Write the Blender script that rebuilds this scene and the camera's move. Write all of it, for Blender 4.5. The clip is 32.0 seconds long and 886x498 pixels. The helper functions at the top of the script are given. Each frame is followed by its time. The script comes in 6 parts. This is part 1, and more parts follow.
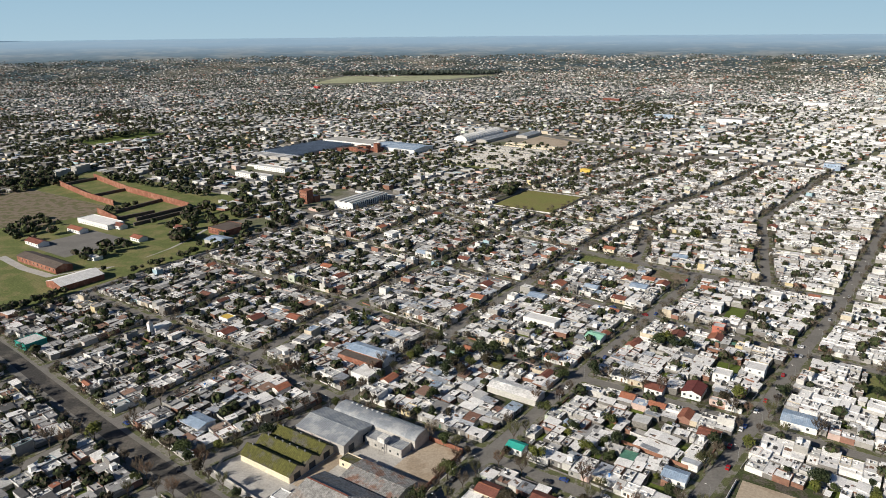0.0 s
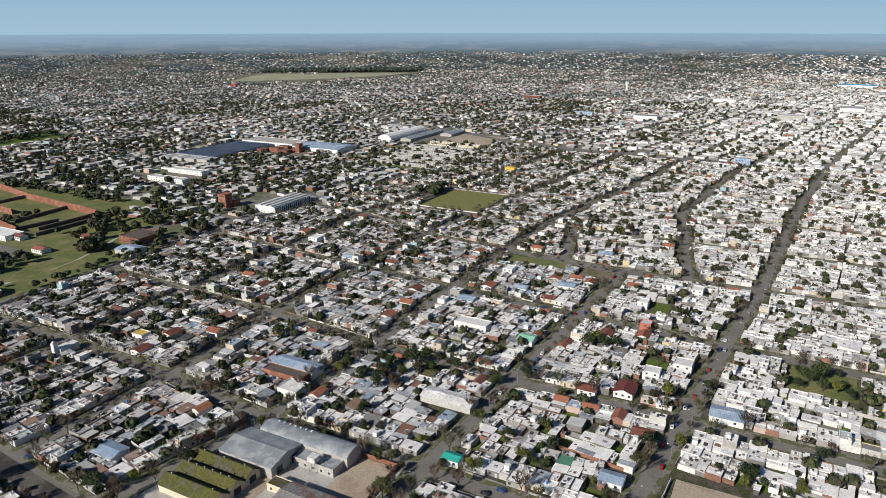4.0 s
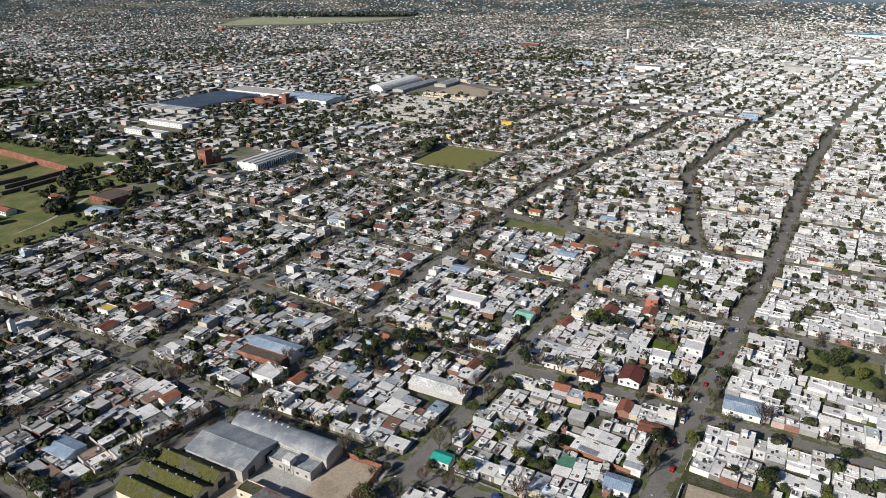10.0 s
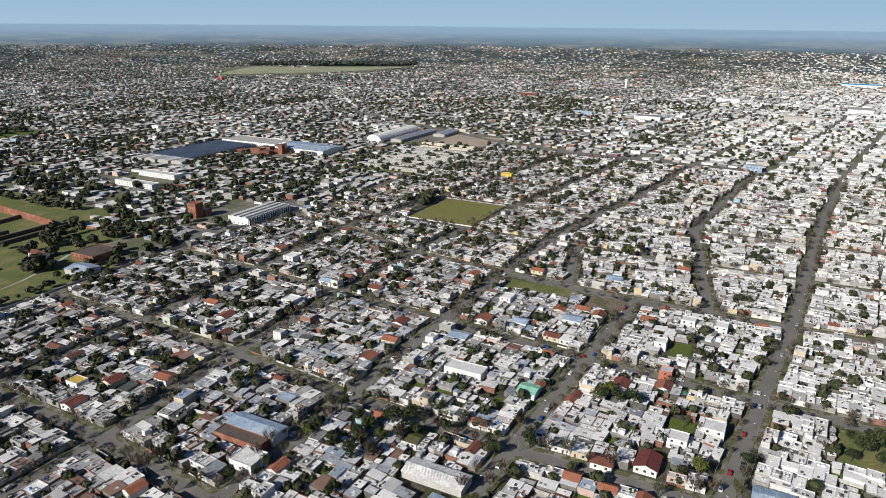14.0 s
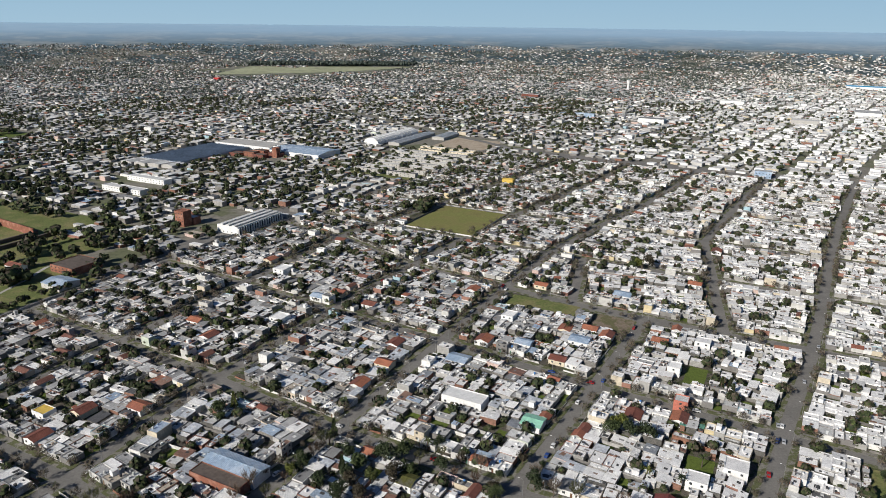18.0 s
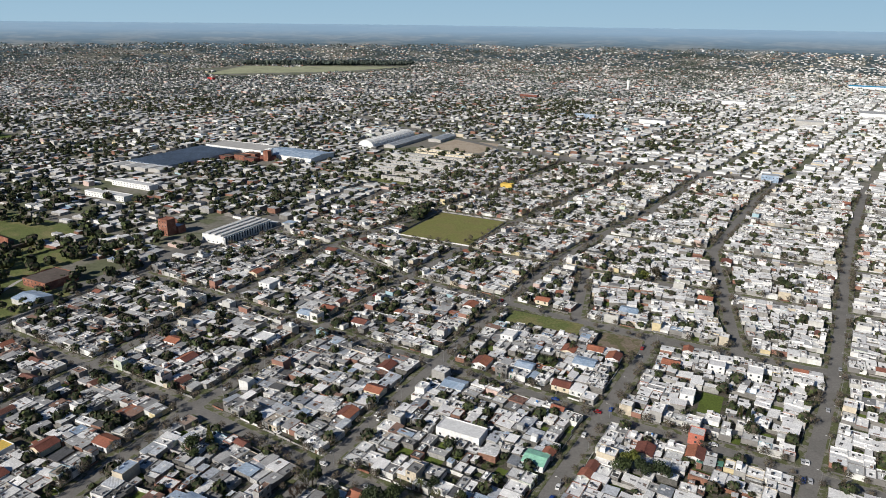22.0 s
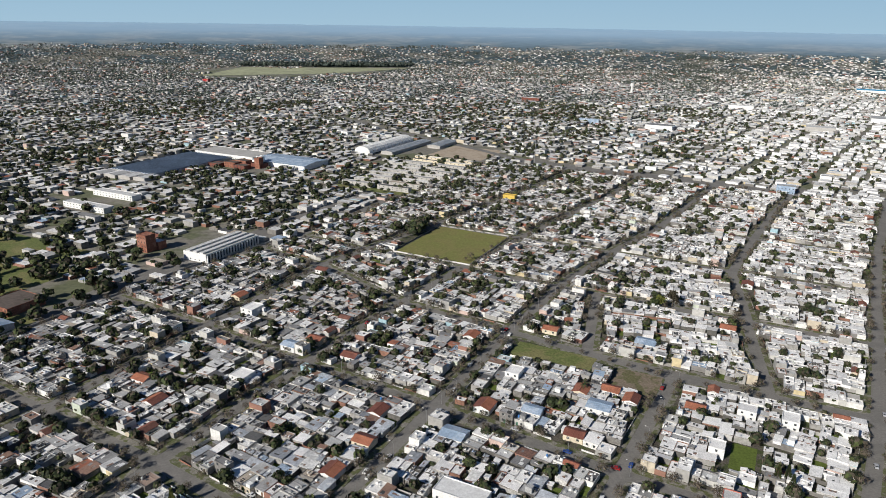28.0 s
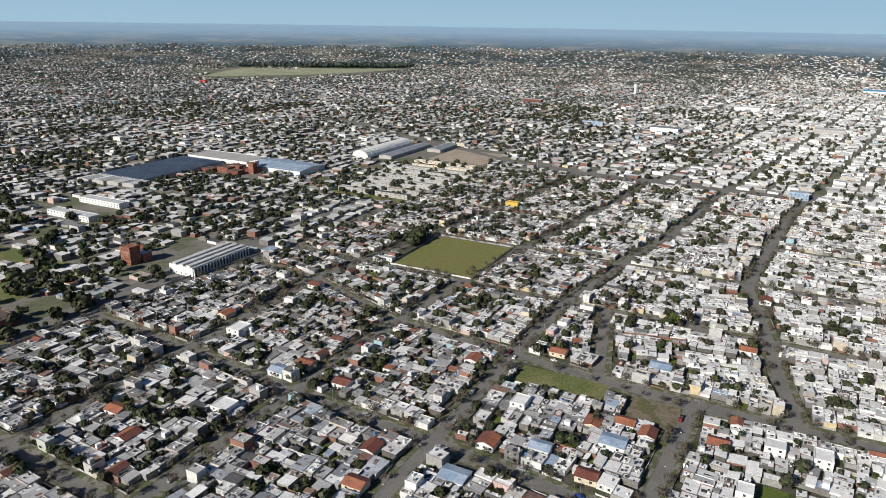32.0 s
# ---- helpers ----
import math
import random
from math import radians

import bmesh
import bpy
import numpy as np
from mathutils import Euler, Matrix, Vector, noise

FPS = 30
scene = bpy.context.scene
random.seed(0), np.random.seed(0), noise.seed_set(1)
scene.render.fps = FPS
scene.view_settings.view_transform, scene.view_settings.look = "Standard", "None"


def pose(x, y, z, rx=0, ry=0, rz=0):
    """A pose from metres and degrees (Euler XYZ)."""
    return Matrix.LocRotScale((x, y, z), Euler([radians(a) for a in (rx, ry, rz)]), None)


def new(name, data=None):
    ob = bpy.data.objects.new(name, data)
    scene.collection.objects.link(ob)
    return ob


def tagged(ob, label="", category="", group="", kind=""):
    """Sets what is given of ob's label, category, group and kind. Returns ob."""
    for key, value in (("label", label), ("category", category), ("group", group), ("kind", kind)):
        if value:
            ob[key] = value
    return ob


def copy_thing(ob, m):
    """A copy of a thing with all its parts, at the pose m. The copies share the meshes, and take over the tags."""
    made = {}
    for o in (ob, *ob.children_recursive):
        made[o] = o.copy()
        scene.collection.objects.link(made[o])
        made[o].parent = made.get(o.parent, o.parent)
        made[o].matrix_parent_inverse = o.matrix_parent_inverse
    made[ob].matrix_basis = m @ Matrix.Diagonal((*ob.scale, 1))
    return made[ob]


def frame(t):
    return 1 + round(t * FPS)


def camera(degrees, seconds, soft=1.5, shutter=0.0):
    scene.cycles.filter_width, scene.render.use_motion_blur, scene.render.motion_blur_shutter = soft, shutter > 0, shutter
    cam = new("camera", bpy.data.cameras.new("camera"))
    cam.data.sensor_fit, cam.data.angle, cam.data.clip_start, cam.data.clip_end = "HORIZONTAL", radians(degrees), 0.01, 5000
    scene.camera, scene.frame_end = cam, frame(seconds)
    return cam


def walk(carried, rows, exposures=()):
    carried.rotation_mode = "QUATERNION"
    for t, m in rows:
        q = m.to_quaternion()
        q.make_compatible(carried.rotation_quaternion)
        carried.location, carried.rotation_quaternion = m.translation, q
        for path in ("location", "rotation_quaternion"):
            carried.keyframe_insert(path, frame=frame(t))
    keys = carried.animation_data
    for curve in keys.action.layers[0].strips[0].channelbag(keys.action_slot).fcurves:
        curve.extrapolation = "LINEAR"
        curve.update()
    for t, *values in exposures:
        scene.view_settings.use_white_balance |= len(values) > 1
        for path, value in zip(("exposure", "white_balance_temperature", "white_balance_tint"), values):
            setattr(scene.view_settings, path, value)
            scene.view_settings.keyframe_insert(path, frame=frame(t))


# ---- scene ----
# The camera: seconds, x, y, z, turn to the left, pitch, roll.
cam = camera(65.65, 32.0, soft=0.8)
PATH = (
    (0.0, 4.0, 9.6, 185.0, 0.90, -17.65, -0.48),
    (0.5, 2.8, 9.5, 185.5, -2.84, -17.85, -0.42),
    (1.0, 1.7, 10.1, 185.9, -4.10, -17.91, -0.10),
    (1.5, 1.5, 11.0, 185.9, -4.53, -17.90, -0.08),
    (2.0, 1.6, 12.5, 185.9, -4.81, -17.90, -0.02),
    (2.5, 2.0, 14.2, 185.9, -5.02, -17.91, -0.00),
    (3.0, 2.4, 16.4, 185.9, -5.26, -17.92, 0.03),
    (3.5, 2.8, 18.7, 186.0, -5.42, -17.92, -0.05),
    (5.5, 4.8, 29.1, 186.6, -5.78, -17.92, 0.06),
    (6.0, 5.2, 31.8, 186.8, -5.78, -17.93, 0.12),
    (6.5, 5.9, 34.9, 187.0, -5.77, -18.01, 0.13),
    (7.0, 6.5, 37.3, 187.2, -5.73, -23.02, 0.16),
    (7.5, 7.2, 40.8, 187.5, -5.72, -25.08, 0.17),
    (8.0, 7.3, 43.9, 187.2, -5.78, -23.68, 0.21),
    (8.5, 7.2, 47.3, 187.0, -5.94, -20.08, 0.27),
    (9.0, 7.0, 50.3, 186.8, -6.04, -18.36, 0.36),
    (9.5, 7.6, 54.7, 186.8, -6.07, -18.38, 0.38),
    (10.0, 8.4, 57.9, 186.9, -6.06, -22.18, 0.41),
    (10.5, 9.5, 60.8, 186.9, -6.01, -30.18, 0.37),
    (11.0, 10.7, 64.9, 188.4, -6.03, -36.81, 0.39),
    (11.5, 11.1, 69.7, 188.9, -6.02, -33.19, 0.35),
    (12.0, 11.1, 74.7, 189.4, -6.05, -26.04, 0.41),
    (12.5, 10.9, 78.8, 189.2, -6.08, -19.28, 0.45),
    (13.0, 11.2, 81.7, 188.9, -6.12, -18.60, 0.50),
    (13.5, 11.5, 84.4, 188.7, -6.14, -18.54, 0.50),
    (14.0, 12.1, 86.7, 188.5, -6.13, -18.47, 0.54),
    (14.5, 12.8, 90.3, 188.5, -6.12, -18.48, 0.57),
    (16.5, 14.9, 105.1, 188.8, -6.13, -18.40, 0.60),
    (17.0, 15.3, 108.7, 188.9, -6.12, -18.41, 0.64),
    (17.5, 15.7, 112.6, 189.0, -6.15, -18.44, 0.66),
    (18.0, 16.1, 116.4, 189.0, -6.17, -18.48, 0.70),
    (18.5, 16.5, 120.1, 189.1, -6.28, -18.48, 0.69),
    (19.0, 16.8, 123.7, 189.2, -6.36, -18.52, 0.73),
    (19.5, 17.6, 127.5, 189.2, -6.38, -18.53, 0.73),
    (20.0, 18.3, 131.3, 189.2, -6.37, -18.55, 0.72),
    (20.5, 18.9, 135.2, 189.2, -6.37, -18.56, 0.71),
    (21.0, 19.5, 139.1, 189.2, -6.37, -18.56, 0.73),
    (21.5, 20.2, 142.8, 189.3, -6.36, -18.57, 0.72),
    (22.0, 20.9, 146.5, 189.3, -6.35, -18.57, 0.71),
    (22.5, 21.5, 150.3, 189.3, -6.36, -18.57, 0.70),
    (23.0, 22.2, 154.2, 189.3, -6.35, -18.57, 0.69),
    (23.5, 22.8, 157.9, 189.3, -6.34, -18.56, 0.68),
    (24.0, 23.3, 161.9, 189.4, -6.34, -18.55, 0.66),
    (24.5, 23.7, 165.6, 189.4, -6.31, -18.53, 0.68),
    (25.0, 24.2, 169.4, 189.4, -6.31, -18.50, 0.67),
    (25.5, 24.5, 172.7, 189.6, -6.35, -18.48, 0.69),
    (27.5, 26.0, 186.8, 190.1, -6.36, -18.50, 0.79),
    (28.0, 26.2, 190.1, 190.3, -6.38, -18.50, 0.88),
    (28.5, 26.7, 194.1, 190.3, -6.38, -18.50, 0.89),
    (29.0, 26.9, 198.0, 190.3, -6.42, -18.49, 0.87),
    (29.5, 27.4, 202.0, 190.3, -6.44, -18.49, 0.87),
    (30.0, 28.0, 205.8, 190.3, -6.43, -18.47, 0.83),
    (30.5, 28.5, 209.6, 190.3, -6.42, -18.48, 0.88),
    (31.0, 29.1, 213.3, 190.3, -6.40, -18.48, 0.83),
    (31.5, 29.7, 217.2, 190.3, -6.34, -18.48, 0.81),
    (32.0, 30.1, 221.2, 190.2, -6.32, -18.49, 0.86),
)
walk(cam, [(t, pose(x, y, z, 90 + pitch, 0, yaw) @ pose(0, 0, 0, 0, 0, roll)) for t, x, y, z, yaw, pitch, roll in PATH],
     [(0.0, 0.12, 6900, 10), (1.0, 0.0, 6650, 10), (3.0, -0.02, 6550, 10), (6.0, 0.0, 6500, 10), (32.0, 0.0, 6500, 10)])

# ---- light ----
SUN_FROM = Vector((-0.80, -0.60, 0.0)).normalized()
SUN_UP = radians(29)
world = bpy.data.worlds.new("sky")
scene.world = world
world.use_nodes = True
wt = world.node_tree
sky = wt.nodes.new("ShaderNodeTexSky")
sky.sky_type, sky.sun_disc = "NISHITA", False
sky.sun_elevation = SUN_UP
sky.sun_rotation = math.atan2(SUN_FROM.x, SUN_FROM.y)
sky.altitude, sky.air_density, sky.dust_density, sky.ozone_density = 200, 1.0, 0.0, 3.0
wt.nodes["Background"].inputs["Strength"].default_value = 0.045
cool = wt.nodes.new("ShaderNodeMix")
cool.data_type, cool.blend_type = "RGBA", "MULTIPLY"
cool.inputs[0].default_value = 1.0
cool.inputs[7].default_value = (0.7, 0.85, 1.05, 1)
wt.links.new(sky.outputs[0], cool.inputs[6])
wt.links.new(cool.outputs[2], wt.nodes["Background"].inputs[0])
sun = new("sun", bpy.data.lights.new("sun", "SUN"))
sun.data.energy, sun.data.angle, sun.data.color = 5.2, radians(0.5), (1.0, 0.95, 0.87)
sun_dir = Vector((SUN_FROM.x * math.cos(SUN_UP), SUN_FROM.y * math.cos(SUN_UP), math.sin(SUN_UP)))
sun.matrix_world = sun_dir.to_track_quat("Z", "Y").to_matrix().to_4x4()

# ---- materials ----


def material(name, colour, rough=0.8, metal=0.0, fine=1.2, coarse=0.12, vary=0.25, bump=0.0, palette=None, island=False, second=None, share=0.5, spec=0.3):
    """A surface with grain and stains at two scales (fine, coarse: per metre). palette: colours picked object by object, or island by island.
    second: another colour that breaks through in patches over that share of the surface."""
    m = bpy.data.materials.new(name)
    m.use_nodes = True
    n, l = m.node_tree.nodes, m.node_tree.links
    b = n["Principled BSDF"]
    b.inputs["Roughness"].default_value, b.inputs["Metallic"].default_value = rough, metal
    b.inputs["Specular IOR Level"].default_value = spec
    geo = n.new("ShaderNodeNewGeometry")
    if palette:
        ramp = n.new("ShaderNodeValToRGB")
        ramp.color_ramp.interpolation = "CONSTANT"
        e = ramp.color_ramp.elements
        while len(e) < len(palette):
            e.new(0.5)
        at = 0.0
        total = sum(p[0] for p in palette)
        for k, (w, c) in enumerate(palette):
            e[k].position = at / total
            e[k].color = (*c, 1)
            at += w
        if island:
            l.new(geo.outputs["Random Per Island"], ramp.inputs[0])
        else:
            info = n.new("ShaderNodeObjectInfo")
            l.new(info.outputs["Random"], ramp.inputs[0])
        base = ramp.outputs[0]
    else:
        rgb = n.new("ShaderNodeRGB")
        rgb.outputs[0].default_value = (*colour, 1)
        base = rgb.outputs[0]

    def noise_at(scale, detail, rough_=0.6):
        t = n.new("ShaderNodeTexNoise")
        t.inputs["Scale"].default_value, t.inputs["Detail"].default_value, t.inputs["Roughness"].default_value = scale, detail, rough_
        l.new(geo.outputs["Position"], t.inputs["Vector"])
        return t.outputs["Fac"]

    def mapped(v, a, b_, c, d):
        t = n.new("ShaderNodeMapRange")
        for k, x in zip(("From Min", "From Max", "To Min", "To Max"), (a, b_, c, d)):
            t.inputs[k].default_value = x
        l.new(v, t.inputs["Value"])
        return t.outputs[0]

    f1, f2 = noise_at(fine, 4), noise_at(coarse, 3)
    if second:
        mix = n.new("ShaderNodeMix")
        mix.data_type = "RGBA"
        edge = 0.62 - 0.24 * share
        l.new(mapped(f2, edge - 0.05, edge + 0.05, 0, 1), mix.inputs[0])
        l.new(base, mix.inputs[6])
        mix.inputs[7].default_value = (*second, 1)
        base = mix.outputs[2]
    mul = n.new("ShaderNodeMath")
    mul.operation = "MULTIPLY"
    l.new(mapped(f1, 0.3, 0.7, 1 - vary, 1 + 0.5 * vary), mul.inputs[0])
    l.new(mapped(f2, 0.3, 0.7, 1 - 0.6 * vary, 1 + 0.4 * vary), mul.inputs[1])
    hsv = n.new("ShaderNodeHueSaturation")
    l.new(base, hsv.inputs["Color"])
    l.new(mul.outputs[0], hsv.inputs["Value"])
    l.new(hsv.outputs[0], b.inputs["Base Color"])
    if bump:
        bp = n.new("ShaderNodeBump")
        bp.inputs["Distance"].default_value = bump
        l.new(f1, bp.inputs["Height"])
        l.new(bp.outputs[0], b.inputs["Normal"])
    return m


def ribbed(name, colour, pitch=0.6, rough=0.55, metal=0.0, vary=0.3, palette=None, second=None, share=0.4, axis=1):
    """Corrugated sheet: ribs run along the local x (axis 1) or y (axis 0)."""
    m = material(name, colour, rough, metal, 0.9, 0.15, vary, 0, palette, second=second, share=share)
    n, l = m.node_tree.nodes, m.node_tree.links
    tc = n.new("ShaderNodeTexCoord")
    sep = n.new("ShaderNodeSeparateXYZ")
    l.new(tc.outputs["Object"], sep.inputs[0])
    w = n.new("ShaderNodeMath")
    w.operation = "MULTIPLY"
    w.inputs[1].default_value = 2 * math.pi / pitch
    l.new(sep.outputs[axis], w.inputs[0])
    s = n.new("ShaderNodeMath")
    s.operation = "SINE"
    l.new(w.outputs[0], s.inputs[0])
    bp = n.new("ShaderNodeBump")
    bp.inputs["Distance"].default_value = 0.05
    l.new(s.outputs[0], bp.inputs["Height"])
    l.new(bp.outputs[0], n["Principled BSDF"].inputs["Normal"])
    return m


WHITE, PALE, GREY, MID, DARK = (0.8, 0.79, 0.77), (0.62, 0.62, 0.61), (0.43, 0.43, 0.425), (0.26, 0.26, 0.26), (0.12, 0.12, 0.125)
ROOF_TONES = ((28, WHITE), (34, PALE), (20, GREY), (7, MID), (4, DARK), (2, (0.38, 0.46, 0.58)), (3, (0.36, 0.27, 0.22)), (2, (0.46, 0.40, 0.33)))
# Tin greys lean blue: the sky's reflection is put into the tones.
TIN_TONES = ((26, (0.6, 0.63, 0.67)), (20, (0.45, 0.48, 0.52)), (8, (0.28, 0.3, 0.33)), (5, (0.27, 0.15, 0.11)), (5, (0.38, 0.47, 0.58)), (12, WHITE), (1, (0.12, 0.3, 0.22)))
WALL_TONES = ((20, (0.74, 0.73, 0.7)), (18, (0.54, 0.53, 0.5)), (20, (0.36, 0.35, 0.33)), (10, (0.22, 0.21, 0.2)), (8, (0.56, 0.49, 0.38)), (6, (0.3, 0.16, 0.12)), (4, (0.58, 0.44, 0.39)),
              (2, (0.62, 0.52, 0.32)), (2, (0.35, 0.5, 0.55)), (2, (0.55, 0.6, 0.5)))
M_ROOF = material("roof_membrane", PALE, 0.75, fine=1.9, coarse=0.3, vary=0.32, palette=ROOF_TONES, bump=0.02)
# Old grey roofing, kept dark partly to stand in for dimmer light.
M_ROOFDIM = material("dimmed_old_roofing", GREY, 0.85, fine=1.6, coarse=0.22, vary=0.28, palette=((3, (0.5, 0.5, 0.49)), (4, (0.36, 0.36, 0.36)), (3, (0.22, 0.22, 0.22)), (1, (0.12, 0.12, 0.12)), (1, (0.27, 0.17, 0.13))))
M_ROOFDIMFAR = material("far_dimmed_old_roofing", GREY, 0.85, fine=1.2, coarse=0.2, vary=0.28, island=True, palette=((3, (0.5, 0.5, 0.49)), (4, (0.36, 0.36, 0.36)), (3, (0.22, 0.22, 0.22)), (1, (0.12, 0.12, 0.12)), (1, (0.27, 0.17, 0.13))))
M_TIN = ribbed("tin_sheet", PALE, 0.5, 0.5, 0.0, 0.35, TIN_TONES)
M_TILE = material("clay_tile", (0.42, 0.14, 0.07), 0.8, fine=2.5, coarse=0.3, vary=0.4, bump=0.03, palette=((3, (0.38, 0.15, 0.09)), (2, (0.3, 0.115, 0.075)), (2, (0.2, 0.08, 0.06))))
M_TILEFAR = material("weathered_clay_tile", (0.3, 0.12, 0.08), 0.85, fine=2.0, coarse=0.3, vary=0.4, island=True, palette=((2, (0.34, 0.14, 0.09)), (3, (0.25, 0.1, 0.07)), (3, (0.18, 0.085, 0.065))))
M_WALL = material("painted_plaster", PALE, 0.8, fine=1.1, coarse=0.25, vary=0.22, palette=WALL_TONES)
M_GARDEN = material("garden_wall_render", (0.4, 0.39, 0.37), 0.9, fine=1.0, coarse=0.3, vary=0.3, palette=((3, (0.7, 0.69, 0.66)), (3, (0.42, 0.41, 0.39)), (2, (0.2, 0.19, 0.18)), (1, (0.3, 0.15, 0.1))))
M_WALLFAR = material("far_plaster", PALE, 0.8, fine=0.5, coarse=0.1, vary=0.2, palette=WALL_TONES, island=True)
REAR_TONES = ((9, (0.36, 0.35, 0.33)), (12, (0.22, 0.21, 0.195)), (9, (0.13, 0.125, 0.115)), (5, (0.26, 0.14, 0.1)), (6, (0.55, 0.54, 0.52)))
M_REAR = material("bare_rear_wall", GREY, 0.9, fine=1.2, coarse=0.3, vary=0.35, palette=REAR_TONES)
M_REARFAR = material("far_rear_wall", GREY, 0.9, fine=0.6, coarse=0.1, vary=0.3, palette=REAR_TONES, island=True)
M_ROOFWHITE = material("white_membrane", WHITE, 0.7, fine=1.9, coarse=0.3, vary=0.24, palette=((6, (0.88, 0.87, 0.85)), (3, (0.76, 0.75, 0.74)), (1, (0.56, 0.56, 0.55))))
M_ROOFPALE = material("far_white_surface", WHITE, 0.75, fine=1.6, coarse=0.25, vary=0.26, island=True, palette=((6, (0.88, 0.87, 0.85)), (3, (0.76, 0.75, 0.74)), (1, (0.55, 0.55, 0.54))))
M_ROOFFAR = material("far_roofing", PALE, 0.75, fine=1.2, coarse=0.2, vary=0.3, island=True,
                     palette=((28, WHITE), (32, PALE), (22, GREY), (9, MID), (4, DARK), (3, (0.34, 0.14, 0.09)), (2, (0.35, 0.45, 0.58)), (3, (0.46, 0.4, 0.33))))
M_CLUTTER = material("dark_clutter_and_wells", (0.07, 0.07, 0.072), 0.8, fine=2, coarse=0.5, vary=0.3)
M_PATCH = material("patched_sheet", (0.3, 0.3, 0.3), 0.7, fine=1.5, coarse=0.3, vary=0.35, second=(0.22, 0.13, 0.09), share=0.5)
M_ASPHALT = material("asphalt", (0.22, 0.21, 0.195), 0.9, fine=0.9, coarse=0.06, vary=0.2, second=(0.175, 0.168, 0.155), share=0.5, bump=0.01)
M_AVENUE = material("dark_asphalt", (0.07, 0.067, 0.064), 0.9, fine=0.8, coarse=0.07, vary=0.4, second=(0.12, 0.11, 0.098), share=0.4, bump=0.01)
M_PAVE = material("pavement_slabs", (0.27, 0.255, 0.225), 0.9, fine=1.5, coarse=0.22, vary=0.35, second=(0.11, 0.12, 0.055), share=0.6)
M_YARD = material("yard_earth", (0.13, 0.115, 0.095), 0.95, fine=1.4, coarse=0.2, vary=0.5, second=(0.055, 0.07, 0.025), share=0.45)
M_GRASS = material("grass", (0.155, 0.185, 0.06), 0.95, fine=0.7, coarse=0.05, vary=0.4, second=(0.2, 0.19, 0.08), share=0.4, bump=0.05)
M_FIELD = material("field_turf", (0.23, 0.215, 0.075), 0.95, fine=0.6, coarse=0.05, vary=0.3, second=(0.19, 0.195, 0.06), share=0.5, bump=0.05)
M_LAWN = material("bright_lawn", (0.11, 0.15, 0.028), 0.95, fine=0.8, coarse=0.07, vary=0.35, bump=0.05)
M_GROUND = material("open_ground", (0.24, 0.225, 0.19), 0.95, fine=0.2, coarse=0.02, vary=0.35, second=(0.13, 0.14, 0.08), share=0.45)
M_SAND = material("sandy_earth", (0.47, 0.39, 0.3), 0.95, fine=0.9, coarse=0.06, vary=0.22, second=(0.36, 0.29, 0.215), share=0.35)
M_SANDDIM = material("trodden_earth", (0.25, 0.2, 0.15), 0.95, fine=0.9, coarse=0.12, vary=0.35, second=(0.13, 0.125, 0.06), share=0.45)
M_CONC = material("concrete", (0.49, 0.475, 0.45), 0.9, fine=1.1, coarse=0.12, vary=0.2, second=(0.4, 0.385, 0.36), share=0.4)
M_BRICK = material("red_brick", (0.29, 0.12, 0.078), 0.85, fine=2.0, coarse=0.2, vary=0.35, second=(0.34, 0.17, 0.12), share=0.3)
M_CREAM = material("cream_plaster", (0.7, 0.62, 0.47), 0.85, fine=1.0, coarse=0.2, vary=0.2)
M_WHITE = material("white_paint", (0.78, 0.78, 0.76), 0.7, fine=1.0, coarse=0.2, vary=0.15)
M_MOSS = ribbed("mossy_sheet", (0.13, 0.125, 0.1), 1.0, 0.9, 0, 0.4, second=(0.1, 0.1, 0.028), share=0.8, axis=0)
M_STEEL = ribbed("galvanised_sheet", (0.27, 0.295, 0.325), 1.1, 0.45, 0.0, 0.2, second=(0.36, 0.375, 0.39), share=0.4, axis=0)
M_RUST = ribbed("rusty_sheet", (0.33, 0.325, 0.315), 0.8, 0.7, 0, 0.5, second=(0.24, 0.145, 0.11), share=0.35, axis=0)
M_OLDSHEET = ribbed("old_grey_sheet", (0.34, 0.335, 0.325), 0.8, 0.7, 0, 0.5, second=(0.27, 0.235, 0.21), share=0.3, axis=0)
M_BLUESHEET = ribbed("blue_sheet", (0.32, 0.42, 0.55), 0.9, 0.5, 0, 0.25, second=(0.42, 0.5, 0.6), share=0.4, axis=0)
M_BLUEGREY = material("blue_grey_glazing", (0.4, 0.45, 0.51), 0.5, fine=0.3, coarse=0.05, vary=0.25)
M_BROWNROOF = material("brown_roofing", (0.13, 0.105, 0.09), 0.9, fine=0.6, coarse=0.1, vary=0.3)
M_GLASS = material("dark_window_glass", (0.06, 0.065, 0.07), 0.15, fine=1, coarse=1, vary=0.1, spec=0.6)
M_DOOR = material("door_paint", (0.2, 0.13, 0.08), 0.6, fine=3, coarse=1, vary=0.2, palette=((3, (0.16, 0.09, 0.05)), (2, (0.3, 0.3, 0.3)), (1, (0.05, 0.15, 0.1)), (2, (0.6, 0.6, 0.58))))
M_TANK = material("water_tank_plastic", (0.2, 0.3, 0.45), 0.5, fine=2, coarse=1, vary=0.15, palette=((3, (0.55, 0.55, 0.53)), (2, (0.06, 0.06, 0.065)), (1, (0.08, 0.22, 0.5))))
M_BARK = material("bark", (0.12, 0.095, 0.075), 0.95, fine=4, coarse=1, vary=0.35)
M_TWIG = material("bare_twigs", (0.17, 0.135, 0.10), 0.95, fine=1, coarse=0.4, vary=0.3, palette=((3, (0.12, 0.095, 0.07)), (2, (0.15, 0.1, 0.07)), (2, (0.11, 0.11, 0.055))))
